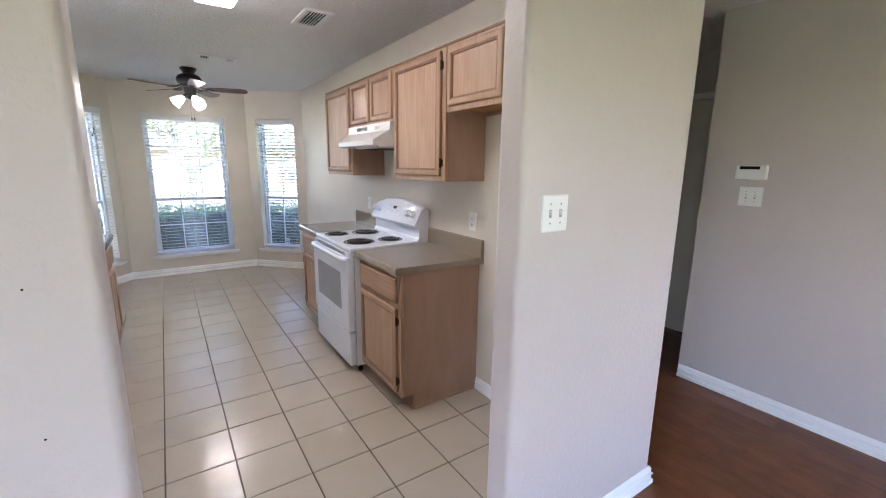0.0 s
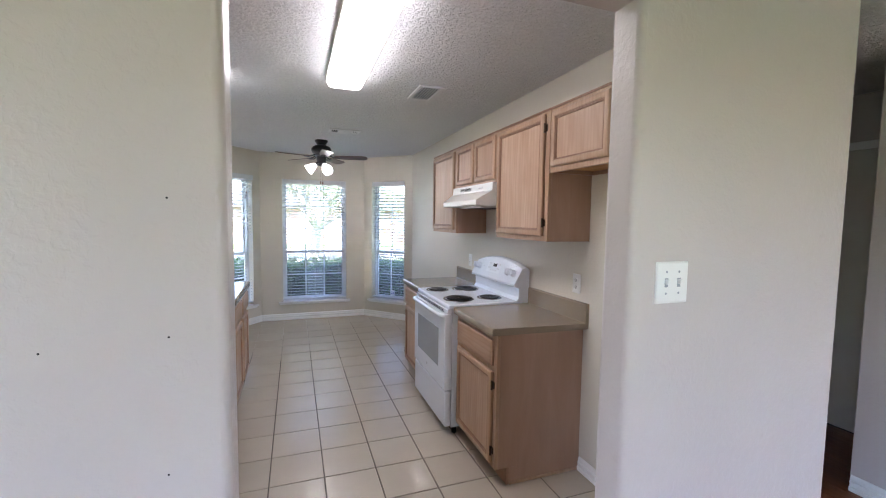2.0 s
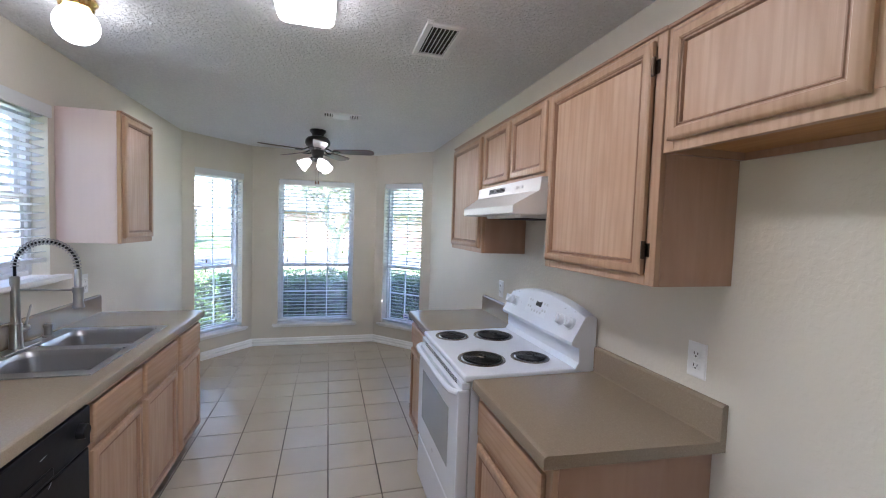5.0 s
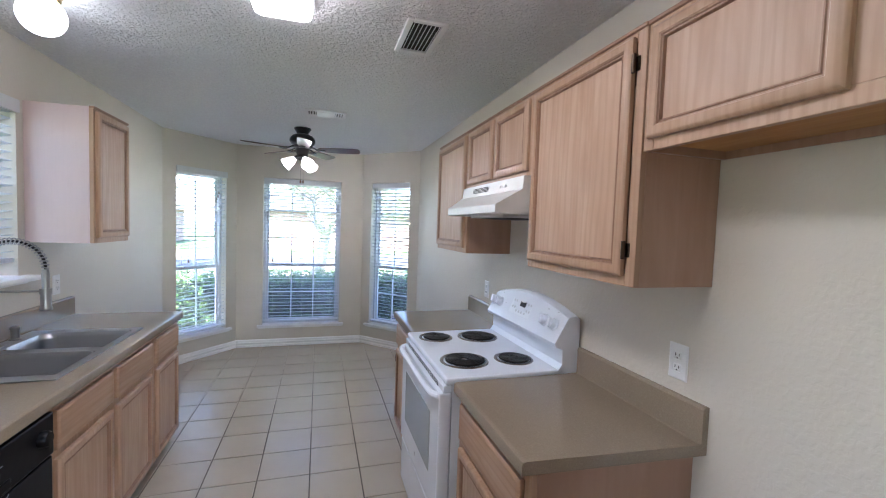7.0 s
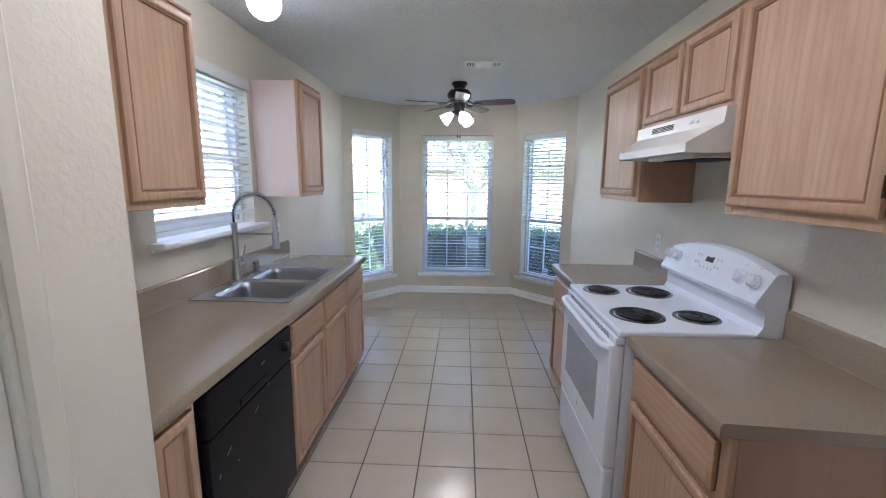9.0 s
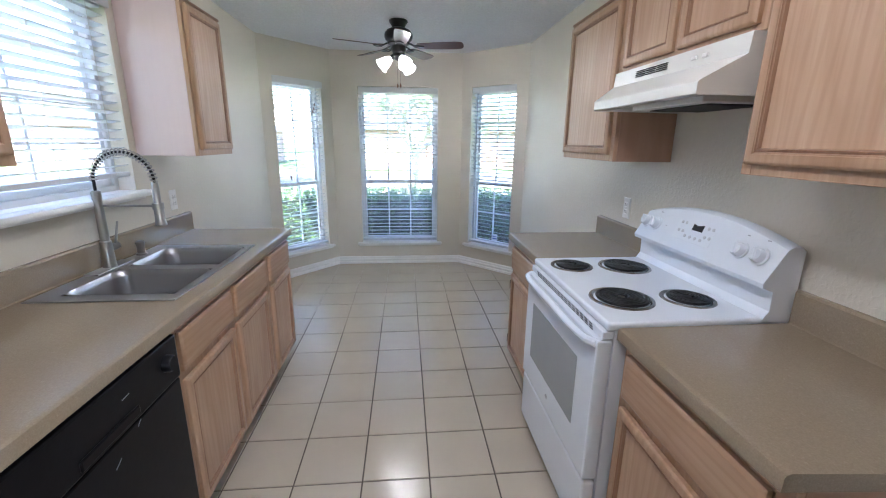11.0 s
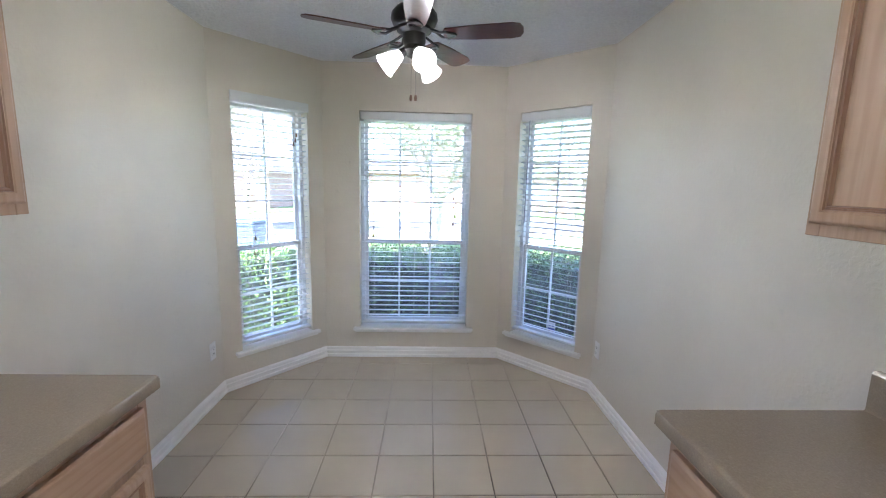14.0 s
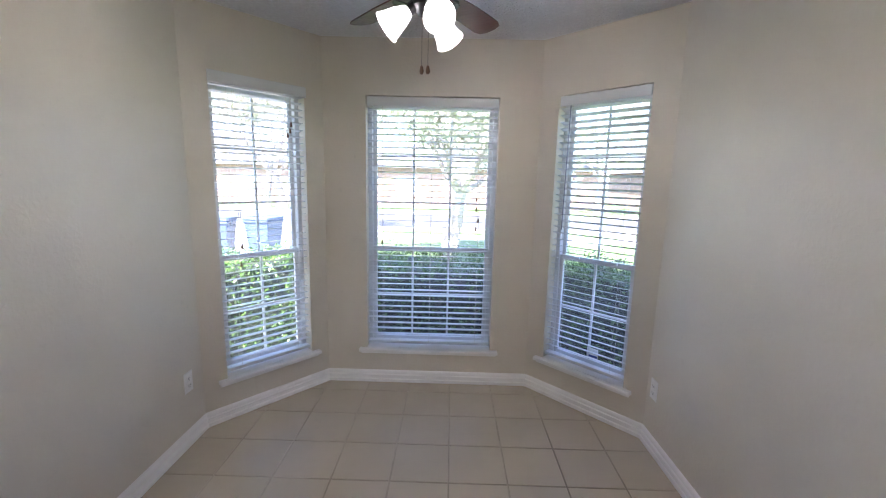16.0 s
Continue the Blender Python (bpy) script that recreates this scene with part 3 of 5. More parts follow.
# ---- cabinets ----
DOOR_RINGS = [(0.0, 0.0), (0.0, 0.013), (0.004, 0.017), (0.009, 0.0195), (0.028, 0.0195), (0.030, 0.0170), (0.032, 0.0170)]
BEAD_RINGS = [(0.0, 0.017), (0.002, 0.013), (0.004, 0.013), (0.006, 0.0155), (0.009, 0.0155), (0.012, 0.007), (0.014, 0.007)]


def cab_door(parent, w, h, at, hinge="", flat=False):
    """A framed cabinet door, lower left corner at `at` in the cabinet's frame, its face towards -y."""
    m = Matrix.Translation(at)
    if flat:
        return part("drawer_front", rect_loft(bmesh.new(), w, h, [(0, 0), (0, 0.012), (0.005, 0.017), (0.012, 0.0195)], True, m), OAK_FLAT, parent)
    door = part("door", rect_loft(bmesh.new(), w, h, DOOR_RINGS, False, m), OAK, parent)
    part("bead", rect_loft(bmesh.new(), w - 0.064, h - 0.064, BEAD_RINGS, False, m @ pose(0.032, 0, 0.032)), OAK_GLAZE, door, "darker oak bead")
    part("panel", rect_loft(bmesh.new(), w - 0.088, h - 0.088, [(0, 0.002), (0, 0.0070), (0.002, 0.0075)], True, m @ pose(0.044, 0, 0.044)), OAK_PANEL, door, "flat oak panel with open grain")
    if hinge:
        x = w + 0.006 if hinge == "right" else -0.006
        for z in (0.075, h - 0.075):
            bm = bmesh.new()
            rod(bm, (x, -0.013, z - 0.026), (x, -0.013, z + 0.026), 0.0062, seg=10)
            bx(bm, (x - 0.013, -0.004, z - 0.02), (x + 0.013, 0.0, z + 0.02), 0.001, 1)
            bmesh.ops.transform(bm, matrix=m, verts=bm.verts)
            part("hinge", bm, HINGE, door, "dark brass hinge")
    return door


def cabinet(name, label, m, w, h, d, doors, drawers=(), toe=0.0, side=None, raw_bottom=False, group="", ends=(0, 0)):
    """A framed cabinet: m puts x along the front, y to the wall, z up from its underside. doors: (x0, x1, z0, z1, hinge)."""
    cab = thing(name, label, "cabinet", m, group)
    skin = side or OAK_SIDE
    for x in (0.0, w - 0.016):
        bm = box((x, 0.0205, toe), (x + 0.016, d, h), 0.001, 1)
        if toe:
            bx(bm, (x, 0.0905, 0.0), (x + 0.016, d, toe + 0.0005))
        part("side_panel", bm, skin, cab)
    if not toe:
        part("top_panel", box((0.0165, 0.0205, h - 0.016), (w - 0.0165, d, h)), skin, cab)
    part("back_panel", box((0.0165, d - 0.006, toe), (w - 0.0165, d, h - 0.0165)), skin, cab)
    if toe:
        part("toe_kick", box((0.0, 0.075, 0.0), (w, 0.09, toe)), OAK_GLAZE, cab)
    up = 0.022 if raw_bottom else 0.002
    part("bottom_panel", box((0.017, 0.021, toe + up), (w - 0.017, d - 0.007, toe + up + 0.012)), OAK_RAW if raw_bottom else (side or OAK_SIDE), cab)
    bm = bmesh.new()
    fr = 0.036
    xs = sorted({0.0, w} | {v for dr in doors for v in dr[:2]})
    bx(bm, (0, 0, toe), (fr, 0.02, h), 0.0015, 1)
    bx(bm, (w - fr, 0, toe), (w, 0.02, h), 0.0015, 1)
    bx(bm, (fr, 0, toe), (w - fr, 0.02, toe + fr), 0.0015, 1)
    bx(bm, (fr, 0, h - fr), (w - fr, 0.02, h), 0.0015, 1)
    for (_, x1, *_a), (x2, *_b) in zip(doors, doors[1:]):
        bx(bm, (x1 - 0.012, 0.0005, toe + fr), (x2 + 0.012, 0.02, h - fr), 0.0015, 1)
    if drawers:
        z = (drawers[0][2] + doors[0][3]) / 2
        bx(bm, (fr, 0.001, z - 0.018), (w - fr, 0.02, z + 0.018))
    part("face_frame", bm, OAK, cab)
    if not toe:
        part("top_trim", box((-0.001, -0.007, h - 0.006), (w + 0.001, 0.019, h + 0.006), 0.002, 1), OAK_GLAZE, cab, "thin dark top moulding")
    for x0, x1, z0, z1, hinge in doors:
        cab_door(cab, x1 - x0, z1 - z0, (x0, 0, z0), hinge)
    for x0, x1, z0, z1 in drawers:
        cab_door(cab, x1 - x0, z1 - z0, (x0, 0, z0), flat=True)
    return cab


def east(x, y, z):
    """A frame on the range's side: x runs towards the opening, y to the wall."""
    return pose(x, y, z, 0, 0, -90)


def west(x, y, z):
    """A frame on the sink's side: x runs towards the bay, y to the wall."""
    return pose(x, y, z, 0, 0, 90)


FE, FW = 1.155, -0.318                  # the lower cabinets' fronts
DE, DW = XR - FE - 0.002, FW - XL - 0.002
LOW = 0.868
end_cab = cabinet("base_cabinet", "pickled oak base cabinet at the open end beside the range", east(FE, 2.656, 0), 0.585, LOW, DE,
        [(0.03, 0.545, 0.125, 0.655, "right")], [(0.03, 0.545, 0.69, 0.835)], 0.1, group="base cabinets")
part("shoe_moulding", box((0.5855, 0.092, 0.0), (0.595, DE, 0.016), 0.004, 2), OAK, end_cab)
cabinet("base_cabinet", "pickled oak base cabinet between the range and the bay", east(FE, 4.045, 0), 0.610, LOW, DE,
        [(0.03, 0.575, 0.125, 0.655, "left")], [(0.03, 0.575, 0.69, 0.835)], 0.1, group="base cabinets")
cabinet("base_cabinet", "narrow pickled oak base cabinet beside the dishwasher", west(FW, 1.958, 0), 0.238, LOW, DW,
        [(0.05, 0.215, 0.125, 0.835, "left")], (), 0.1, group="base cabinets")
cabinet("sink_cabinet", "pickled oak double-door sink cabinet with false drawer fronts", west(FW, 2.842, 0), 0.963, LOW, DW,
        [(0.035, 0.455, 0.125, 0.655, ""), (0.5, 0.92, 0.125, 0.655, "")], [(0.035, 0.455, 0.69, 0.835), (0.5, 0.92, 0.69, 0.835)], 0.1, group="base cabinets")
cabinet("base_cabinet", "pickled oak base cabinet at the bay end of the sink run", west(FW, 3.807, 0), 0.435, LOW, DW,
        [(0.03, 0.405, 0.125, 0.655, "")], [(0.03, 0.405, 0.69, 0.835)], 0.1, group="base cabinets")
UZ, UH = 1.390, 0.728
UE, UD = 1.435, XR - 1.435 - 0.002
cabinet("wall_cabinet", "tall pickled oak wall cabinet with dark brass hinges", east(UE, 2.662, UZ), 0.615, UH, UD,
        [(0.020, 0.575, 0.03, UH - 0.022, "right")], group="wall cabinets")
cabinet("wall_cabinet", "short pickled oak double-door cabinet over the range hood", east(UE, 3.428, 1.775), 0.764, 0.343, UD,
        [(0.025, 0.365, 0.02, 0.322, ""), (0.40, 0.74, 0.02, 0.322, "")], group="wall cabinets")
cabinet("wall_cabinet", "pickled oak wall cabinet next to the range hood by the bay", east(UE, 4.050, UZ), 0.620, UH, UD,
        [(0.02, 0.585, 0.03, UH - 0.022, "")], group="wall cabinets")
cabinet("wall_cabinet", "wide pickled oak double-door cabinet over the refrigerator alcove", east(UE + 0.004, 2.045, 1.770), 0.985, 0.348, UD - 0.004,
        [(0.025, 0.465, 0.03, 0.325, ""), (0.53, 0.96, 0.03, 0.325, "")], group="wall cabinets", raw_bottom=True)
UW = -0.605
cabinet("wall_cabinet", "pickled oak double-door wall cabinet between pantry and sink window", west(UW, 1.958, 1.392), 0.832, 0.745, UW - XL - 0.002,
        [(0.02, 0.395, 0.03, 0.725, ""), (0.435, 0.815, 0.03, 0.725, "")], group="wall cabinets")
# this cabinet's side is coloured pale for the glare of the window
cabinet("wall_cabinet", "pickled oak wall cabinet beside the window, its side paled for glare", west(UW, 3.84, 1.385), 0.425, 0.745, UW - XL - 0.002,
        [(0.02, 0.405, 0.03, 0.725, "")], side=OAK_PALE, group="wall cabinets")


# ---- worktops ----
def worktop(name, label, front, back, y0, y1, hole=None, closed=(True, True), skew=0.0):
    """A laminate worktop with a rounded nose and a coved backsplash; front and back are x, hole (x0, x1, y0, y1)."""
    s = 1 if front > back else -1
    top, low, r = 0.91, 0.87, 0.012
    nose = [(front - s * 0.03, low), (front, low), (front, top - r), (front - s * r * 0.3, top - r * 0.3), (front - s * r, top), (front - s * (r + 0.006), top)]
    full = nose + [(back + s * 0.026, top), (back + s * 0.022, top + 0.004), (back + s * 0.022, 1.016), (back + s * 0.017, 1.024), (back + s * 0.001, 1.024), (back + s * 0.001, low + 0.005)]
    th = thing(name, label, "countertop")
    bm = bmesh.new()
    spans = [(y0, y1)] if not hole else [(y0, hole[2]), (hole[3], y1)]
    for a, b in spans:
        extrude(bm, full, a, b)
    if hole:
        fx = max(hole[:2]) if s > 0 else min(hole[:2])
        bxk = min(hole[:2]) if s > 0 else max(hole[:2])
        extrude(bm, nose + [(fx, top), (fx, low)], hole[2], hole[3])
        extrude(bm, [(bxk, low), (bxk, top)] + full[6:], hole[2], hole[3])
    for v in bm.verts:
        if skew and abs(v.co.y - y0) < 1e-4:
            v.co.y += skew * (v.co.x - back) / (front - back)
    part("top", bm, LAM, th)
    for y in (y0, y1):
        if (y == y0 and closed[0]) or (y == y1 and closed[1]):
            out = -0.002 if y == y0 else 0.002
            bm = bmesh.new()
            bx(bm, (front - s * 0.004, min(y, y + out), low - 0.002), (back + s * 0.001, max(y, y + out), top - 0.003))
            part("edge_strip", bm, LAM, th)
    return th


worktop("countertop", "taupe speckled laminate countertop with backsplash beside the white range", 1.125, XR, 2.028, 2.664, closed=(False, True), skew=0.045)
worktop("countertop", "taupe speckled laminate countertop with backsplash, between range and bay", 1.125, XR, 3.432, 4.075)
SX0, SX1, SY0, SY1 = -0.835, -0.360, 2.985, 3.800
worktop("countertop", "long taupe laminate countertop with backsplash round the steel sink", -0.287, XL, 1.957, 4.262, (SX0 + 0.015, SX1 - 0.015, SY0 + 0.015, SY1 - 0.015), (False, True))


# ---- sink and faucet ----
def sink():
    th = thing("kitchen_sink", "double-bowl stainless steel sink set in the countertop", "sink", pose(0, 0, 0.911))
    bowls = [(-0.785, -0.392, 3.045, 3.36), (-0.785, -0.392, 3.425, 3.74)]
    bm = bmesh.new()
    xs, ys = [SX0 - 0.03, -0.785, -0.392, SX1], [SY0, 3.045, 3.36, 3.425, 3.74, SY1]
    for i in range(3):
        for j in range(5):
            if i == 1 and j in (1, 3):
                continue
            bx(bm, (xs[i], ys[j], 0), (xs[i + 1], ys[j + 1], 0.004))
    bmesh.ops.remove_doubles(bm, verts=bm.verts, dist=1e-5)
    part("rim", bm, STEEL, th)
    for x0, x1, y0, y1 in bowls:
        bm = bmesh.new()
        rings = []
        for inset, z, rad in ((-0.004, 0.005, 0.05), (0.0, 0.0052, 0.05), (0.006, -0.004, 0.05), (0.010, -0.02, 0.05), (0.02, -0.14, 0.05), (0.04, -0.165, 0.05), (0.08, -0.172, 0.04)):
            loop = []
            for cx, cy, a0 in ((x1 - inset - rad, y1 - inset - rad, 0), (x0 + inset + rad, y1 - inset - rad, 90), (x0 + inset + rad, y0 + inset + rad, 180), (x1 - inset - rad, y0 + inset + rad, 270)):
                for k in range(7):
                    a = radians(a0 + 15 * k)
                    loop.append(bm.verts.new((cx + rad * math.cos(a), cy + rad * math.sin(a), z)))
            rings.append(loop)
        k = len(rings[0])
        for a, b in zip(rings, rings[1:]):
            for i in range(k):
                bm.faces.new((a[i], a[(i + 1) % k], b[(i + 1) % k], b[i]))
        bm.faces.new(rings[-1])
        bowl = part("bowl", bm, STEEL, th, "deep rounded steel bowl")
        part("drain", lathe(bmesh.new(), [(0, -0.168), (0.03, -0.168), (0.04, -0.1705), (0.044, -0.1715)], pose((x0 + x1) / 2, (y0 + y1) / 2, 0), 20), CHROME, bowl)
    return th


sink()


def faucet():
    x0, y0, x1, up = -0.835, 3.39, -0.595, 1.295
    th = thing("kitchen_faucet", "brushed nickel spring-neck pull-down kitchen faucet", "faucet", pose(x0, y0, 0.915))
    part("base_plate", box((-0.03, -0.12, 0), (0.03, 0.12, 0.007), 0.003, 2), NICKEL, th)
    part("column", lathe(bmesh.new(), [(0, 0.007), (0.027, 0.007), (0.025, 0.02), (0.022, 0.12), (0.018, 0.125), (0.0165, 0.30), (0.018, 0.305), (0.018, 0.335), (0.012, 0.34), (0, 0.34)], seg=20), NICKEL, th)
    r, zc = (x1 - x0) / 2, up - 0.915
    arc = [(0, 0, 0.335)] + [(r - r * math.cos(radians(a)), 0, zc + r * math.sin(radians(a))) for a in range(0, 181, 6)] + [(2 * r, 0, zc - 0.03)]
    part("hose", tube(bmesh.new(), arc, 0.006, 8), BLACK, th, "dark inner hose")
    coil, total = [], 25
    for i in range(total * 10 + 1):
        t = i / (total * 10)
        a = math.pi * t
        p = Vector((r - r * math.cos(a), 0, zc + r * math.sin(a)))
        out = Vector((-math.cos(a), 0, math.sin(a)))
        turn = 2 * math.pi * total * t
        coil.append(p + 0.0135 * (math.cos(turn) * out + math.sin(turn) * Vector((0, 1, 0))))
    part("spring", tube(bmesh.new(), coil, 0.0029, 5), NICKEL, th, "coiled steel spring")
    head = pose(2 * r, 0, 0)
    part("spray_head", lathe(bmesh.new(), [(0, zc - 0.005), (0.012, zc - 0.005), (0.0145, zc - 0.03), (0.0145, zc - 0.10), (0.019, zc - 0.115), (0.020, zc - 0.17), (0.024, zc - 0.185), (0.022, zc - 0.19), (0, zc - 0.19)], head, 18), NICKEL, th)
    bm = rod(bmesh.new(), (0.01, 0, zc - 0.105), (2 * r - 0.018, 0, zc - 0.105), 0.005, seg=10)
    rod(bm, (2 * r, 0, zc - 0.118), (2 * r, 0, zc - 0.092), 0.022, seg=18)
    part("support_arm", bm, NICKEL, th)
    bm = rod(bmesh.new(), (0, 0.0, 0.085), (0.012, 0.055, 0.092), 0.016, seg=14)
    rod(bm, (0.012, 0.04, 0.095), (0.03, 0.05, 0.2), 0.0055, 0.004, seg=10)
    part("handle", bm, NICKEL, th)


faucet()
soap = thing("soap_pump", "short brushed nickel air-gap cap beside the faucet", "soap pump", pose(-0.838, 3.62, 0.915))
part("cap", lathe(bmesh.new(), [(0, 0), (0.024, 0), (0.024, 0.006), (0.017, 0.01), (0.017, 0.045), (0.02, 0.05), (0.02, 0.062), (0.012, 0.068), (0, 0.068)], seg=18), NICKEL, soap)


# a small hook under the window's stool
cup = thing("cup_hook", "small white cup hook under the window stool", "hook", pose(XL, 3.5, 1.118))
part("shank", tube(bmesh.new(), [(0.0, 0, 0), (0.012, 0, 0), (0.018, 0, -0.006), (0.017, 0, -0.014), (0.010, 0, -0.016)], 0.0022, 6), PLASTIC, cup)

# ---- dishwasher ----
dw = thing("dishwasher", "black built-in dishwasher with a scratched door under the countertop", "dishwasher", west(-0.295, 2.206, 0))
part("body", box((0.0, 0.03, 0.1), (0.626, 0.58, 0.862)), BLACK, dw)
part("door", box((0.003, 0.0, 0.115), (0.623, 0.03, 0.70), 0.006, 2), BLACK, dw)
ctl = part("control_panel", box((0.003, -0.006, 0.706), (0.623, 0.03, 0.858), 0.008, 2), BLACK, dw)
part("knob", lathe(bmesh.new(), [(0, 0.024), (0.022, 0.024), (0.026, 0.018), (0.027, 0.0), (0, 0)], pose(0.55, -0.006, 0.79, 90), 24), BLACK, ctl, "black dial")
part("latch_handle", box((0.18, -0.012, 0.72), (0.40, -0.004, 0.75), 0.004, 2), BLACK, ctl)
part("kick_plate", box((0.003, 0.055, 0.0), (0.623, 0.07, 0.112)), BLACK, dw)
for x, z, l, a in ((0.30, 0.64, 0.03, 30), (0.11, 0.60, 0.035, 25), (0.40, 0.69, 0.02, 40), (0.16, 0.53, 0.012, 10), (0.05, 0.55, 0.016, 60), (0.36, 0.80, 0.03, 5)):
    bm = box((-l / 2, -0.0006, -0.0012), (l / 2, 0.0004, 0.0012))
    bmesh.ops.transform(bm, matrix=pose(x, -0.0062 if z > 0.7 else -0.0002, z, 0, -a, 0), verts=bm.verts)
    part("scratch_mark", bm, INK, dw, "pale scratch")


# ---- range ----
def range_stove():
    y0, y1, xf, xb = 2.668, 3.428, 1.102, 1.716
    ym = (y0 + y1) / 2
    th = thing("electric_range", "white free-standing electric coil range", "range", pose(xf, ym, 0))
    w, d = (y1 - y0) / 2, xb - xf
    part("body", box((0.02, -w + 0.004, 0.06), (d - 0.01, w - 0.004, 0.90)), ENAMEL, th)
    for x in (0.06, d - 0.08):
        for y in (-w + 0.05, w - 0.05):
            part("levelling_foot", rod(bmesh.new(), (x, y, 0), (x, y, 0.06), 0.018, seg=10), BLACK, th)
    part("cooktop", box((-0.01, -w, 0.895), (d - 0.06, w, 0.925), 0.009, 3), ENAMEL, th, "white enamelled top with a raised rim")
    # backguard: a slanted control panel with an arched top
    bm = bmesh.new()
    rings, n = [], 20
    for i in range(n + 1):
        y = -w + 2 * w * i / n
        top = 1.162 + 0.054 * (1 - (y / w) ** 2)
        prof = [(d - 0.001, 0.90), (d - 0.001, top - 0.012), (d - 0.014, top), (d - 0.05, top), (d - 0.062, top - 0.008), (d - 0.125, 1.045), (d - 0.122, 1.030), (d - 0.085, 1.016), (d - 0.083, 0.95), (d - 0.105, 0.918), (d - 0.105, 0.90)]
        rings.append([bm.verts.new((x, y, z)) for x, z in prof])
    k = len(rings[0])
    for a, b in zip(rings, rings[1:]):
        for i in range(k):
            bm.faces.new((a[i], a[(i + 1) % k], b[(i + 1) % k], b[i]))
    bm.faces.new(rings[0])
    bm.faces.new(rings[-1][::-1])
    guard = part("backguard", bm, ENAMEL, th, "white arched control panel")
    # the panel's plane, for the dials
    a, b = Vector((d - 0.125, 0, 1.045)), Vector((d - 0.062, 0, 1.198))
    lean = math.degrees(math.atan2(b.x - a.x, b.z - a.z))

    def on_panel(y, up):
        p = a.lerp(b, up)
        return pose(p.x, y, p.z, 0, -90 + lean, 0)

    for y in (0.33, 0.258, -0.235, -0.318):
        mk = on_panel(y, 0.48)
        knob = part("control_knob", lathe(bmesh.new(), [(0, 0.026), (0.020, 0.026), (0.023, 0.022), (0.025, 0.006), (0.031, 0.004), (0.031, 0.0), (0, 0)], mk, 24), ENAMEL, guard)
        bm = box((-0.022, -0.005, 0.02), (0.022, 0.005, 0.034), 0.002, 1)
        bmesh.ops.transform(bm, matrix=mk @ pose(0, 0, 0, 0, 0, 20), verts=bm.verts)
        part("grip", bm, ENAMEL, knob)
    bm = box((-0.045, -0.115, 0.0), (0.04, 0.105, 0.0015), 0.0006, 1)
    bmesh.ops.transform(bm, matrix=on_panel(0.02, 0.55), verts=bm.verts)
    pad = part("keypad", bm, KEYPAD, guard, "pale keypad overlay")
    bm = box((-0.006, -0.03, 0.0016), (0.026, 0.03, 0.0026))
    bmesh.ops.transform(bm, matrix=on_panel(0.0, 0.62), verts=bm.verts)
    part("clock_display", bm, BLACK, pad, "small black clock display")
    for yy, uu in ((0.1, 0.72), (0.075, 0.72), (0.1, 0.5), (0.075, 0.5), (0.05, 0.4), (0.02, 0.4), (-0.01, 0.4), (-0.04, 0.4), (-0.055, 0.72), (-0.08, 0.72), (-0.055, 0.5), (-0.08, 0.5)):
        part("key", lathe(bmesh.new(), [(0, 0.0032), (0.0065, 0.0032), (0.0075, 0.0016)], on_panel(yy, uu), 10), PALEKEY, pad)
    bm = bmesh.new()
    for y in (0.33, 0.258, -0.235, -0.318, 0.19):
        one = box((-0.0015, -0.006, 0.0), (0.0015, 0.006, 0.0006))
        bmesh.ops.transform(one, matrix=on_panel(y, 0.82 if y != 0.19 else 0.5), verts=one.verts)
        tmp = bpy.data.meshes.new("mark")
        one.to_mesh(tmp)
        one.free()
        bm.from_mesh(tmp)
        bpy.data.meshes.remove(tmp)
    part("printed_mark", bm, INK, guard)
    # burners
    for bx0, by, r in ((1.243, 2.872, 0.098), (1.487, 2.855, 0.078), (1.222, 3.285, 0.078), (1.462, 3.260, 0.098)):
        mb = pose(bx0 - xf, by - ym, 0.925)
        pan = part("drip_pan", lathe(bmesh.new(), [(r + 0.016, 0.0), (r + 0.014, 0.004), (r + 0.006, 0.005), (r, 0.001), (r * 0.85, -0.012), (r * 0.25, -0.016), (0, -0.016)], mb, 40), PAN, th, "chrome drip pan")
        pts, turns = [], 6 if r > 0.09 else 5
        for i in range(turns * 26 + 1):
            t = i / (turns * 26)
            q = 0.016 + (r - 0.022) * t
            pts.append(mb @ Vector((q * math.cos(2 * math.pi * turns * t), q * math.sin(2 * math.pi * turns * t), 0.007)))
        part("coil", tube(bmesh.new(), pts, 0.0062 if r > 0.09 else 0.006, 6), COIL, pan, "black spiral heating coil")
        part("coil_cap", lathe(bmesh.new(), [(0, 0.010), (0.013, 0.0095), (0.016, 0.006), (0.016, 0), (0, 0)], mb, 16), CHROME if r > 0.09 and by < 3 else COIL, pan)
    # oven door, handle, vent and drawer
    door = part("oven_door", box((-0.035, -w + 0.006, 0.325), (0.018, w - 0.006, 0.862), 0.008, 2), ENAMEL, th)
    part("oven_window", box((-0.0375, -0.245, 0.46), (-0.034, 0.265, 0.735), 0.001, 1), OVENGLASS, door, "oven glass, grey for the floor's reflection")
    bow = []
    for i in range(25):
        u = -1 + i / 12
        bow.append((-0.030 - 0.034 * (1 - abs(u) ** 6) ** 0.5, u * (w - 0.020), 0.852 - 0.004 * u * u))
    bm = tube(bmesh.new(), bow, 0.0145, 10)
    part("handle", bm, ENAMEL, door, "white bowed bar handle")
    part("badge", lathe(bmesh.new(), [(0, 0.002), (0.010, 0.0015), (0.011, 0)], pose(-0.035, 0.02, 0.395, 0, -90), 14), INK, door)
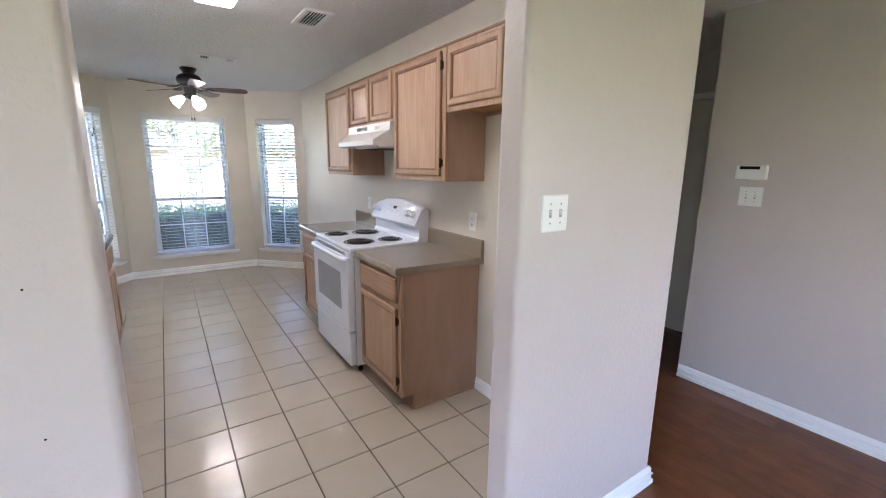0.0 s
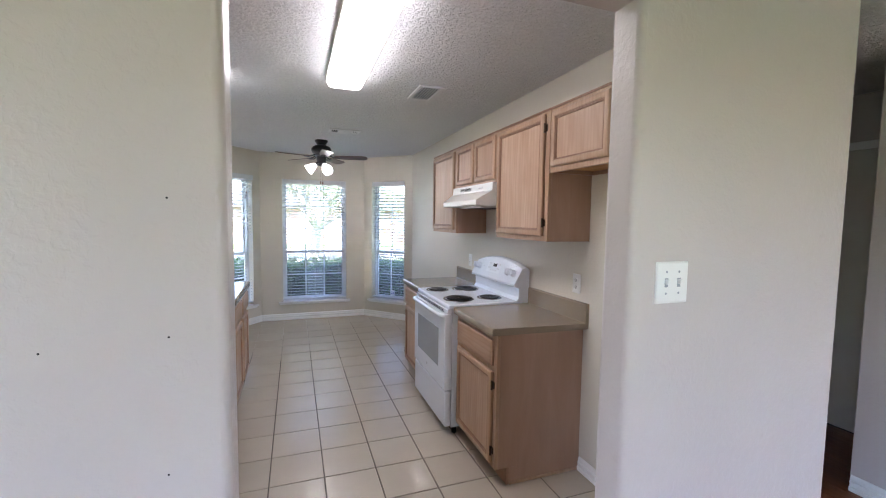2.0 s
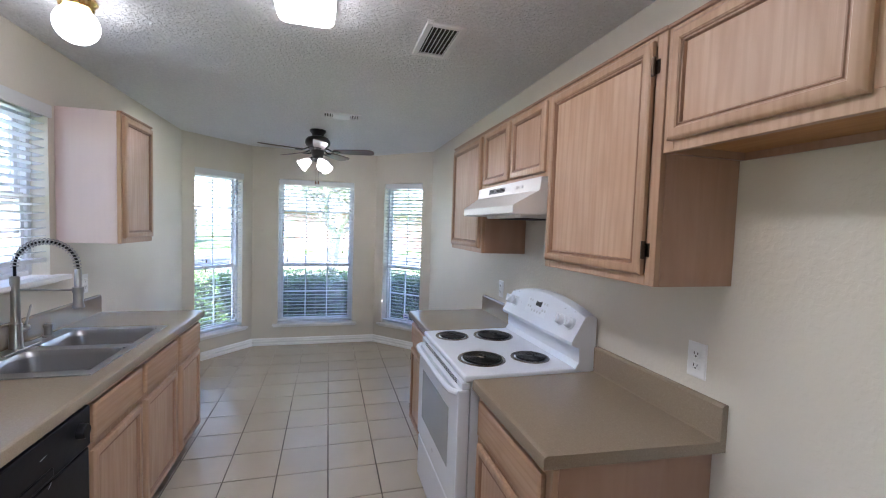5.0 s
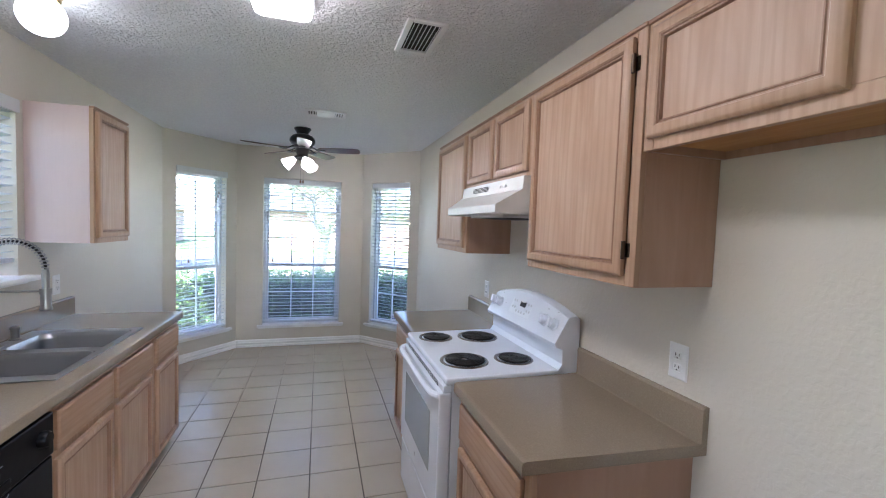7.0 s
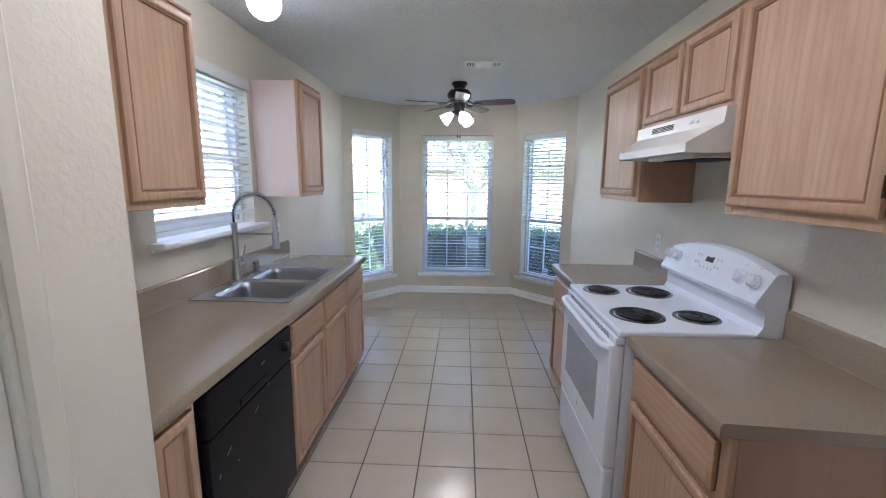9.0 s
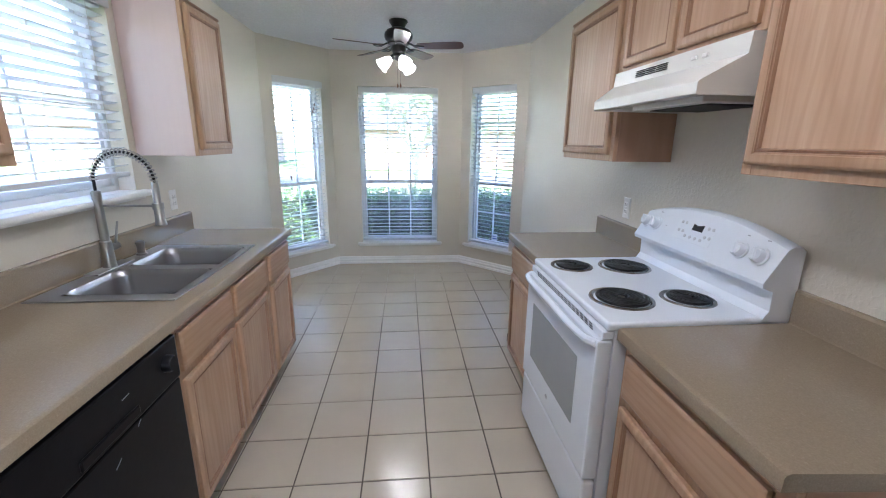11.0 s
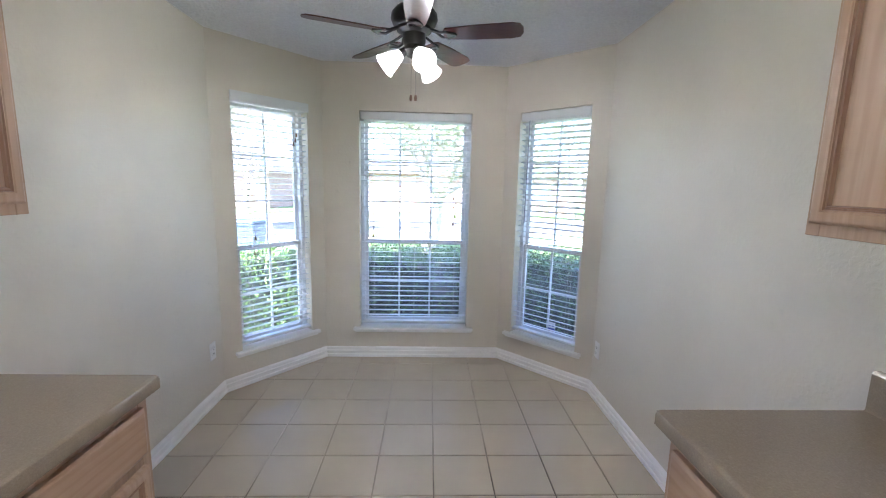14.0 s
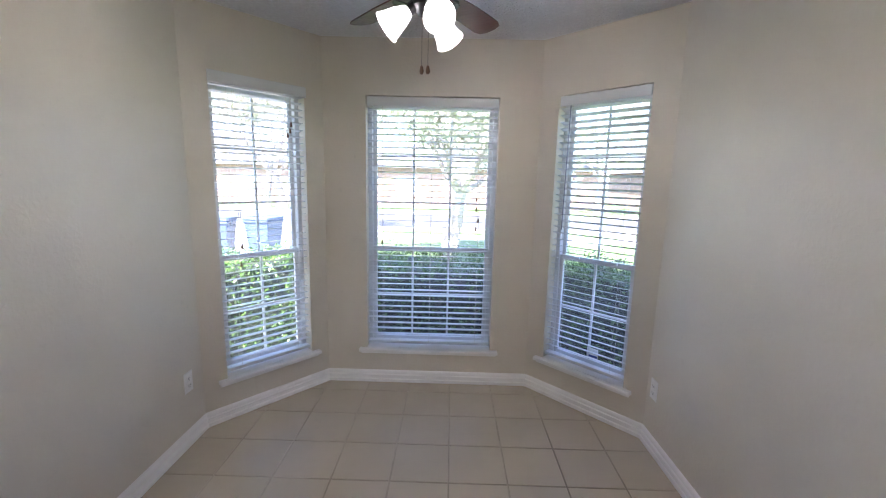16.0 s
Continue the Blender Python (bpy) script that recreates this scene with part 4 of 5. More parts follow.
    part("vent_panel", box((-0.02, -w + 0.006, 0.864), (0.018, w - 0.006, 0.893), 0.003, 1), ENAMEL, th)
    slot = mesh_of("vent_slot", box((-0.0215, -0.0125, 0.0), (-0.0195, 0.0125, 0.0035)), DARK)
    for i in range(16):
        for j in range(3):
            piece("vent_slot", slot, th, pose(0, -0.29 + i * 0.0375 + (j - 1) * 0.004, 0.868 + j * 0.0075))
    part("storage_drawer", box((-0.03, -w + 0.006, 0.065), (0.018, w - 0.006, 0.315), 0.012, 3), ENAMEL, th, "white storage drawer")
    return th


range_stove()


# ---- range hood ----
hood = thing("range_hood", "almond white under-cabinet range hood", "range hood", pose(0, 2.669, 0))
HW = 0.757
side = [(XR - 0.004, 1.772), (1.405, 1.772), (1.400, 1.715), (1.303, 1.652), (1.298, 1.645), (1.298, 1.614), (1.304, 1.610)]
bm = extrude(bmesh.new(), side + [(1.325, 1.610), (1.325, 1.64), (XR - 0.004, 1.64)], 0.008, HW - 0.008)
for a in (0.001, HW - 0.0078):
    extrude(bm, side[1:] + [(XR - 0.006, 1.610), (XR - 0.006, 1.772)], a, a + 0.0068)
for v in bm.verts:
    v.co.y += (HW / 2 - v.co.y) * (0.12 * min(1.0, max(0.0, (1.40 - v.co.x) / 0.102)))
part("shell", bm, HOODPAINT, hood)
part("filter_housing", box((1.36, 0.10, 1.596), (1.62, HW * 0.66, 1.638), 0.003, 1), HOODPAINT, hood)
part("grease_filter", box((1.40, 0.13, 1.592), (1.60, HW * 0.58, 1.5975)), DARK, hood, "dark grease filter")
slot = mesh_of("vent_slot", box((1.3985, -0.030, 0.0), (1.405, 0.030, 0.0020)), DARK)
for i in range(3):
    for j in range(4):
        piece("vent_slot", slot, hood, pose(-0.003 + 0.0005 * j, 0.40 + i * 0.072, 1.732 + j * 0.0068))
for y in (0.16, 0.21):
    part("rocker_switch", box((1.393, y, 1.735), (1.402, y + 0.025, 1.748), 0.003, 1), PLASTIC, hood)
bm = bmesh.new()
rod(bm, (1.354, 0.13, 1.62), (1.362, 0.13, 1.62), 0.005, seg=8)
part("screw", bm, BLACK, hood)


# ---- ceiling fan ----
def fan():
    th = thing("ceiling_fan", "dark bronze five-blade ceiling fan with three lit frosted shades", "ceiling fan", pose(0.422, 5.305, CEILING))
    part("canopy", lathe(bmesh.new(), [(0, 0), (0.075, 0), (0.078, -0.012), (0.06, -0.035), (0.05, -0.055), (0, -0.055)], seg=28), BRONZE, th)
    part("motor", lathe(bmesh.new(), [(0, -0.05), (0.05, -0.055), (0.095, -0.075), (0.115, -0.10), (0.118, -0.125), (0.108, -0.15), (0.09, -0.165), (0.088, -0.18), (0.06, -0.195), (0.058, -0.235), (0.05, -0.25), (0, -0.25)], seg=36), BRONZE, th, "dark bronze motor housing")
    for i in range(5):
        ma = pose(0, 0, -0.205, 0, 0, -14 + 72 * i)
        bm = bmesh.new()
        for s in (-1, 1):
            tube(bm, [(0.07, 0.004 * s, 0.035), (0.11, 0.012 * s, 0.02), (0.14, 0.030 * s, 0.003), (0.175, 0.034 * s, 0.0), (0.205, 0.016 * s, 0.0), (0.215, 0.0, 0.0)], 0.0065, 8)
        bx(bm, (0.17, -0.028, -0.003), (0.205, 0.028, 0.003), 0.002, 1)
        bmesh.ops.transform(bm, matrix=ma, verts=bm.verts)
        arm = part("blade_arm", bm, BRONZE, th)
        bm = bmesh.new()
        out = [(0.165, -0.045), (0.30, -0.058), (0.49, -0.063), (0.53, -0.052), (0.545, -0.02), (0.545, 0.02), (0.53, 0.052), (0.49, 0.063), (0.30, 0.058), (0.165, 0.045), (0.15, 0.02), (0.15, -0.02)]
        lo, hi = [bm.verts.new((x, y, 0.004)) for x, y in out], [bm.verts.new((x, y, 0.010)) for x, y in out]
        bm.faces.new(lo[::-1])
        bm.faces.new(hi)
        for k in range(len(out)):
            j = (k + 1) % len(out)
            bm.faces.new((lo[k], lo[j], hi[j], hi[k]))
        bmesh.ops.transform(bm, matrix=ma @ pose(0, 0, 0, -12), verts=bm.verts)
        part("blade", bm, BLADE, arm, "dark mahogany blade")
    part("light_hub", lathe(bmesh.new(), [(0, -0.245), (0.052, -0.25), (0.055, -0.275), (0.035, -0.30), (0.012, -0.31), (0, -0.315)], seg=24), BRONZE, th)
    for a in (192, 292, 52):
        ms = pose(0, 0, -0.275, 0, 0, a) @ pose(0.045, 0, 0, 0, 128, 0)
        neck = part("lamp_neck", lathe(bmesh.new(), [(0, -0.01), (0.018, -0.01), (0.022, 0.02), (0.02, 0.035), (0, 0.035)], ms, 16), BRONZE, th)
        shade = part("shade", lathe(bmesh.new(), [(0.022, 0.03), (0.028, 0.04), (0.040, 0.07), (0.052, 0.115), (0.060, 0.135), (0.057, 0.134), (0.049, 0.115), (0.037, 0.07), (0.025, 0.042)], ms, 24), SHADE, neck, "frosted bell-shaped glass shade")
        part("bulb", lathe(bmesh.new(), [(0, 0.045), (0.012, 0.05), (0.024, 0.075), (0.028, 0.095), (0.02, 0.115), (0, 0.122)], ms, 14), BULB, neck, "lit bulb")
    for x, y in ((-0.012, -0.03), (0.012, -0.035)):
        ch = part("pull_chain", rod(bmesh.new(), (x, y, -0.30), (x, y, -0.495), 0.0008, seg=5), HINGE, th)
        part("chain_bob", lathe(bmesh.new(), [(0, -0.49), (0.005, -0.494), (0.0085, -0.512), (0.006, -0.522), (0, -0.524)], pose(x, y, 0), 12), TASSEL, ch, "brown wooden pull")


fan()


# ---- lights on the ceiling ----
fl = thing("fluorescent_light", "long lit fluorescent ceiling light with a white acrylic lens", "ceiling light", pose(0.431, 2.315, CEILING))
part("housing", box((-0.121, -0.63, -0.03), (0.121, 0.63, 0.0), 0.004, 1), PLASTIC, fl)
bm = bmesh.new()
prof = [(-0.111, -0.031), (-0.112, -0.05), (-0.102, -0.068), (-0.08, -0.078), (0.08, -0.078), (0.102, -0.068), (0.112, -0.05), (0.111, -0.031)]
extrude(bm, prof, -0.618, 0.618)
bmesh.ops.bevel(bm, geom=[e for e in bm.edges if len({round(v.co.y, 3) for v in e.verts}) == 1], offset=0.008, segments=2, affect="EDGES")
part("lens", bm, LENS, fl, "glowing white acrylic lens")
gl = thing("globe_light", "lit opal globe ceiling light on a brass base", "ceiling light", pose(-0.485, 3.18, CEILING))
part("base", lathe(bmesh.new(), [(0, 0), (0.068, 0), (0.072, -0.012), (0.062, -0.024), (0.058, -0.04), (0.05, -0.046), (0, -0.046)], seg=28), BRASS, gl, "polished brass base")
part("globe", lathe(bmesh.new(), [(0.045, -0.04)] + [(0.078 * math.sin(radians(a)), -0.108 + 0.076 * math.cos(radians(a))) for a in range(36, 180, 8)] + [(0, -0.184)], seg=32), GLOBE, gl, "glowing opal glass globe")


def ceiling_register(x0, x1, y0, y1, label, along, spans):
    """A stamped register; along: 'y' for slats that run along y; spans: slatted stretches across."""
    th = thing("ceiling_vent", label, "vent", pose((x0 + x1) / 2, (y0 + y1) / 2, CEILING))
    w, d, r = (x1 - x0) / 2, (y1 - y0) / 2, 0.028
    bm = bmesh.new()
    for a in ((-w, -d, -w + r, d), (w - r, -d, w, d), (-w + r, -d, w - r, -d + r), (-w + r, d - r, w - r, d)):
        bx(bm, (a[0], a[1], -0.013), (a[2], a[3], 0), 0.003, 1)
    part("vent_frame", bm, PLASTIC, th)
    part("backing", box((-w + 0.01, -d + 0.01, -0.002), (w - 0.01, d - 0.01, -0.0004)), DARK, th)
    slat = mesh_of("slat", box((-0.001, -d + r, -0.005), (0.001, d - r, 0.006)), PLASTIC)
    for a, b, n, tilt in spans:
        for i in range(n):
            piece("slat", slat, th, pose(a + (b - a) * (i + 0.5) / n, 0, -0.010, 0, tilt, 0))
    if len(spans) > 1:
        part("blank_plate", box((spans[0][1], -d + r, -0.015), (spans[1][0], d - r, -0.004)), PLASTIC, th)
    return th


ceiling_register(0.932, 1.118, 2.872, 3.22, "white stamped ceiling return vent with dark slots", "y", [(-0.066, 0.066, 7, 18)])
ceiling_register(0.461, 0.786, 4.55, 4.74, "white ceiling supply vent louvred at both ends", "y", [(-0.15, -0.07, 4, 40), (0.07, 0.15, 4, -40)])


# ---- plates on the walls ----
def outlet(m, label="white duplex outlet on the wall"):
    """A duplex outlet: m puts it on a wall, its face towards -y."""
    th = thing("outlet", label, "outlet", m, "outlets")
    part("cover_plate", rect_loft(bmesh.new(), 0.072, 0.117, [(0, 0), (0, 0.003), (0.004, 0.0055)], True, pose(-0.036, 0, -0.0585)), PLASTIC, th)
    for z in (-0.02, 0.02):
        face = part("socket", box((-0.016, -0.0075, z - 0.013), (0.016, -0.005, z + 0.013), 0.004, 2), PLASTIC, th)
        bm = bmesh.new()
        bx(bm, (-0.008, -0.0082, z - 0.001), (-0.0055, -0.007, z + 0.008))
        bx(bm, (0.0055, -0.0082, z - 0.001), (0.008, -0.007, z + 0.007))
        rod(bm, (0, -0.0082, z - 0.007), (0, -0.007, z - 0.007), 0.0028, seg=8)
        part("slot", bm, DARK, face)
    return th


outlet(east(XR, 2.149, 1.128), "white duplex outlet above the countertop beside the range")
outlet(east(XR, 3.768, 1.117), "white duplex outlet above the countertop by the bay")
outlet(west(XL, 4.11, 1.118), "white duplex outlet above the sink countertop")
outlet(east(XR, 5.825, 0.355), "white duplex outlet low on the wall by the bay")
outlet(west(XL, 5.74, 0.362), "white duplex outlet low on the wall by the bay")


def switch_plate(m, label, w=0.117):
    th = thing("light_switch", label, "light switch", m)
    part("cover_plate", rect_loft(bmesh.new(), w, 0.117, [(0, 0), (0, 0.003), (0.004, 0.006)], True, pose(-w / 2, 0, -0.0585)), PLASTIC, th)
    for x in (-0.023, 0.023):
        tog = part("toggle", box((x - 0.005, -0.016, -0.004), (x + 0.005, -0.004, 0.010), 0.002, 1), PLASTIC, th)
        bm = bmesh.new()
        for z in (-0.03, 0.03):
            rod(bm, (x, -0.0068, z), (x, -0.005, z), 0.0032, seg=8)
        bx(bm, (x - 0.0058, -0.0066, -0.0125), (x + 0.0058, -0.0055, 0.0125))
        part("screw", bm, INK, th)
    return th


switch_plate(pose(1.101, YD, 1.338), "white two-gang toggle switch plate on the wall stub")
switch_plate(east(3.08, 1.126, 1.316), "white two-gang switch plate under the alarm panel", 0.125)
panel = thing("alarm_panel", "white wall-mounted alarm keypad with a dark display", "alarm panel", east(3.08, 1.135, 1.462))
part("housing", box((-0.083, -0.03, -0.045), (0.083, 0.0, 0.045), 0.010, 3), PLASTIC, panel)
part("display", box((-0.06, -0.0315, 0.018), (0.045, -0.0295, 0.036)), BLACK, panel, "dark display strip")

# refrigerator water box on the alcove wall; its depth is only a shade-brown plate
wb = thing("water_supply_box", "white recessed water supply box with a brass valve", "supply box", east(XR, 1.685, 0.37))
bm = bmesh.new()
for a in ((-0.1, 0, 0.1, 0.022), (-0.1, 0.148, 0.1, 0.17), (-0.1, 0.022, -0.078, 0.148), (0.078, 0.022, 0.1, 0.148)):
    bx(bm, (a[0], -0.008, a[1]), (a[2], 0.0, a[3]), 0.003, 1)
part("rim", bm, CASING, wb)
part("recess", box((-0.078, -0.0015, 0.022), (0.078, -0.0003, 0.148)), BOXBACK, wb, "flat back, brown for the shade in the box")
bm = rod(bmesh.new(), (0.02, -0.012, 0.022), (0.02, -0.012, 0.075), 0.010, seg=12)
rod(bm, (0.02, -0.012, 0.06), (0.02, -0.045, 0.06), 0.008, seg=12)
bx(bm, (0.005, -0.05, 0.052), (0.035, -0.04, 0.068), 0.003, 1)
part("valve", bm, CHROME, wb)

# picture-nail holes left in the painted wall
for x, z in ((-0.104, 1.536), (-0.108, 1.283), (-0.296, 1.27), (-0.115, 1.023)):
    hole = thing("nail_hole", "tiny dark nail hole in the painted wall", "nail hole", pose(x, YD, z), "nail holes")
    part("dent", lathe(bmesh.new(), [(0, 0.0006), (0.0012, 0.0006), (0.002, 0.0)], pose(0, -0.0001, 0, 90), 10), DARK, hole)

# ---- pantry door ----
door = thing("door_1", "plain white painted pantry door, closed", "door", pose(PX, 0, 0), kind="structure")
part("leaf", box((-0.05, PD[0] + 0.012, 0.008), (-0.014, PD[1] - 0.012, PD[2] - 0.012), 0.002, 1), DOORPAINT, door)
bm = bmesh.new()
cas = [(0.001, 0), (0.016, 0.004), (0.018, 0.020), (0.012, 0.034), (0.014, 0.046), (0.006, 0.056), (0.001, 0.057)]
for y, s in ((PD[1], 1), (PD[0], -1)):
    extrude(bm, [(v, u) for v, u in cas], 0, PD[2] + 0.057, Matrix(((1, 0, 0, 0), (0, 0, s, y), (0, 1, 0, 0), (0, 0, 0, 1))))
extrude(bm, [(v, u) for v, u in cas], PD[0], PD[1], Matrix(((1, 0, 0, 0), (0, 1, 0, 0), (0, 0, 1, PD[2]), (0, 0, 0, 1))))
bx(bm, (-0.1, PD[1] - 0.011, 0), (0.0, PD[1] - 0.0005, PD[2]))
bx(bm, (-0.1, PD[0] + 0.0005, 0), (0.0, PD[0] + 0.011, PD[2]))
part("casing", bm, CASING, door, "cream moulded door casing")
bm = lathe(bmesh.new(), [(0, -0.002), (0.032, -0.002), (0.031, 0.006), (0.014, 0.010), (0.0115, 0.03), (0.022, 0.04), (0.0285, 0.052), (0.027, 0.064), (0.018, 0.070), (0, 0.071)], pose(-0.014, PD[1] - 0.075, 0.93, 0, 90), 24)
part("door_knob", bm, NICKEL, door, "brushed nickel knob")
part("latch_plate", box((-0.03, PD[1] - 0.0125, 0.90), (-0.012, PD[1] - 0.0108, 0.96)), HINGE, door)
hd = thing("door_2", "plain cream hall closet door, closed", "door", pose(3.92, 2.0, 0), kind="structure")
part("leaf", box((-0.012, -0.55, 0.01), (-0.001, 0.35, 2.04), 0.003, 1), DOORPAINT, hd)
part("casing", box((-0.02, -0.60, 2.045), (-0.001, 0.41, 2.10), 0.004, 1), TRIM, hd)


# ---- outside ----
def ground_sheet():
    bm = bmesh.new()
    bx(bm, (-400, -400, -0.5), (400, 400, -0.45))
    return bm


structure("ground", ground_sheet(), LAWN, "mown lawn in front of the house", "ground")
structure("road", box((-200, 19.5, -0.46), (200, 26.5, -0.442)), ASPHALT, "grey asphalt street", "road")
for y in (19.35, 26.5):
    structure("kerb", box((-200, y, -0.46), (200, y + 0.15, -0.34), 0.02, 2), CONCRETE, "pale concrete kerb", "kerb")
structure("driveway", box((-7.5, 9.0, -0.46), (-2.0, 19.35, -0.438)), CONCRETE, "pale concrete driveway", "driveway")
structure("pavement", box((-1.9, 17.0, -0.46), (40, 18.2, -0.438)), CONCRETE, "pale concrete pavement", "pavement")
structure("floor_slab", box((-2.75, -3.75, -0.47), (4.05, 6.67, -0.03)), CONCRETE, "concrete slab under the house", "floor")


def leaf_clump(bm, at, size, n, spread, rng, flat=0.0):
    """Loose small leaves round a point."""
    for _ in range(n):
        p = Vector(at) + Vector((rng.gauss(0, spread[0]), rng.gauss(0, spread[1]), rng.gauss(0, spread[2])))
        q = Euler((rng.uniform(0, 6.3), rng.uniform(-1.2, 1.2), rng.uniform(0, 6.3))).to_matrix()
        s = size * rng.uniform(0.6, 1.3)
        bm.faces.new([bm.verts.new(p + q @ Vector(c) * s) for c in ((-1, 0, 0), (0, -0.45, 0.1), (1, 0, 0), (0, 0.45, 0.1))])


def hedge(p0, p1, width, top, label, seed):
    """A clipped hedge between two points."""
    rng = random.Random(seed)
    a, b = Vector((*p0, 0)), Vector((*p1, 0))
    d, n = (b - a).normalized(), Vector((-(b - a).y, (b - a).x, 0)).normalized()
    th = thing("hedge", label, "hedge", pose(*a, 0), "clipped hedges")
    L = (b - a).length
    # a lumpy filler block, coloured as the shade behind the leaves
    bm = bmesh.new()
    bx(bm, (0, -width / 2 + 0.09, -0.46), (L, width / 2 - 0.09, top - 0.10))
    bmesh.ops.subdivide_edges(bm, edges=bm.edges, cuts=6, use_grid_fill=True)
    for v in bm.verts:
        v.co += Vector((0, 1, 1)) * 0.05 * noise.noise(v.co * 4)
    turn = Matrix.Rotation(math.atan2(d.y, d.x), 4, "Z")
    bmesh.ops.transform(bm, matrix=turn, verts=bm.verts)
    part("shade_core", bm, TWIGS, th)
    bm = bmesh.new()
    for _ in range(int(2300 * L)):
        face = rng.random()
        u = rng.uniform(-0.05, L + 0.05)
        if face < 0.42:
            q = (u, -width / 2 + rng.gauss(0.03, 0.05), rng.uniform(-0.40, top))
        elif face < 0.86:
            q = (u, rng.uniform(-width / 2, width / 2), top + rng.gauss(-0.05, 0.035))
        else:
            q = (u, width / 2 + rng.gauss(-0.03, 0.05), rng.uniform(-0.4, top))
        q = turn @ (Vector(q) + 0.06 * Vector((0, noise.noise(Vector(q) * 3), noise.noise(Vector(q) * 3 + Vector((5, 5, 5))))))
        leaf_clump(bm, q, 0.019, 2, (0.018, 0.018, 0.018), rng)
    part("leaves", bm, LEAF, th, "small glossy dark green leaves")
    return th


hedge((-0.9, 7.52), (1.7, 7.52), 0.85, 0.80, "dark green clipped hedge under the bay window", 1)
hedge((-2.65, 6.1), (-1.0, 7.55), 0.85, 0.82, "dark green clipped hedge with a sunlit top", 2)
hedge((1.8, 7.55), (3.35, 6.1), 0.85, 0.78, "dark green clipped hedge under the bay window", 3)


def tree(x, y, height, girth, seed, label, fork=1.3, leaves=9000, spread=1.0):
    """A branching tree with a loose crown."""
    rng = random.Random(seed)
    th = thing("tree", label, "tree", pose(x, y, -0.46))
    bm, tips = bmesh.new(), []

    def limb(p, way, length, r, depth):
        pts, rr, q, w = [p], [r], Vector(p), Vector(way).normalized()
        for i in range(5):
            w = (w + Vector((rng.gauss(0, 0.12), rng.gauss(0, 0.12), rng.gauss(0.03, 0.06)))).normalized()
            q = q + w * length / 5
            pts.append(q.copy())
            rr.append(r * (1 - 0.09 * (i + 1)))
        tube(bm, pts, rr, 9 if depth == 0 else 6)
        if depth >= 3:
            tips.extend(pts[2:])
            return
        for k in range(3 if depth else 5):
            a = 2 * math.pi * (k + rng.random() * 0.6) / (3 if depth else 5)
            out = (w * 0.75 + spread * Vector((math.cos(a), math.sin(a), 0.25)) * 0.75).normalized()
            limb(q - w * length * 0.04, out, length * rng.uniform(0.62, 0.85) if depth else height * 0.34, rr[-1] * 0.66, depth + 1)

    limb(Vector((0, 0, 0)), (0.02, 0, 1), fork, girth, 0)
    part("trunk", bm, BARK, th, "grey-brown forked trunk and limbs")
    bm = bmesh.new()
    for _ in range(leaves // 12):
        p = rng.choice(tips)
        leaf_clump(bm, p, 0.075, 12, (0.34, 0.34, 0.26), rng)
    part("crown", bm, TREELEAF, th, "loose green leaves, paled for haze")
    return th


tree(0.55, 13.2, 3.8, 0.24, 4, "shade tree with forked trunk on the front lawn", fork=1.75, leaves=8000, spread=1.5)
tree(-5.2, 18.0, 5.2, 0.2, 12, "shade tree on the lawn beside the driveway", fork=2.2, leaves=9000, spread=1.2)
tree(9.5, 21.8 + 7, 7.5, 0.24, 7, "tall tree across the street", fork=2.2, leaves=7000)
tree(-11.0, 29.5, 8.0, 0.26, 9, "tall tree across the street", fork=2.4, leaves=7000)


def house(x, y, w, d, h, label, flip=1, skin=BRICK):
    """A single-storey brick house with a hipped roof, facing -y."""
    th = thing("house", label, "house", pose(x, y, -0.45))
    part("wall", box((-w / 2, 0, 0), (w / 2, d, h)), skin, th)
    bm = bmesh.new()
    e, ridge, top = 0.5, w / 2 - d / 2, h + d * 0.27
    v = [bm.verts.new(p) for p in ((-w / 2 - e, -e, h), (w / 2 + e, -e, h), (w / 2 + e, d + e, h), (-w / 2 - e, d + e, h), (-ridge, d / 2, top), (ridge, d / 2, top))]
    for f in ((0, 1, 5, 4), (2, 3, 4, 5), (1, 2, 5), (3, 0, 4), (3, 2, 1, 0)):
        bm.faces.new([v[i] for i in f])
    part("roof", bm, SHINGLE, th, "grey shingled hip roof")
    for wx in (-w * 0.3, w * 0.12, w * 0.36):
        win = part("window", box((wx * flip - 0.75, -0.04, 0.8), (wx * flip + 0.75, 0.02, 2.1), 0.01, 1), TRIM, th)
        part("pane", box((wx * flip - 0.66, -0.05, 0.88), (wx * flip + 0.66, -0.042, 2.02)), OVENGLASS, win)
    dr = part("door", box((-w * 0.08 * flip - 0.5, -0.05, 0), (-w * 0.08 * flip + 0.5, 0.02, 2.1), 0.01, 1), TRIM, th)
    return th


house(2.5, 33, 17, 10, 2.7, "single-storey red brick house across the street")
house(-19, 33.5, 16, 10, 2.7, "single-storey red brick house across the street", -1)
house(24, 33.5, 17, 10, 2.8, "single-storey red brick house across the street", -1)
house(-13.5, 3.0, 8.5, 9, 2.7, "house next door beyond the lawn, coloured blue-grey for haze and shade", 1, SIDING)


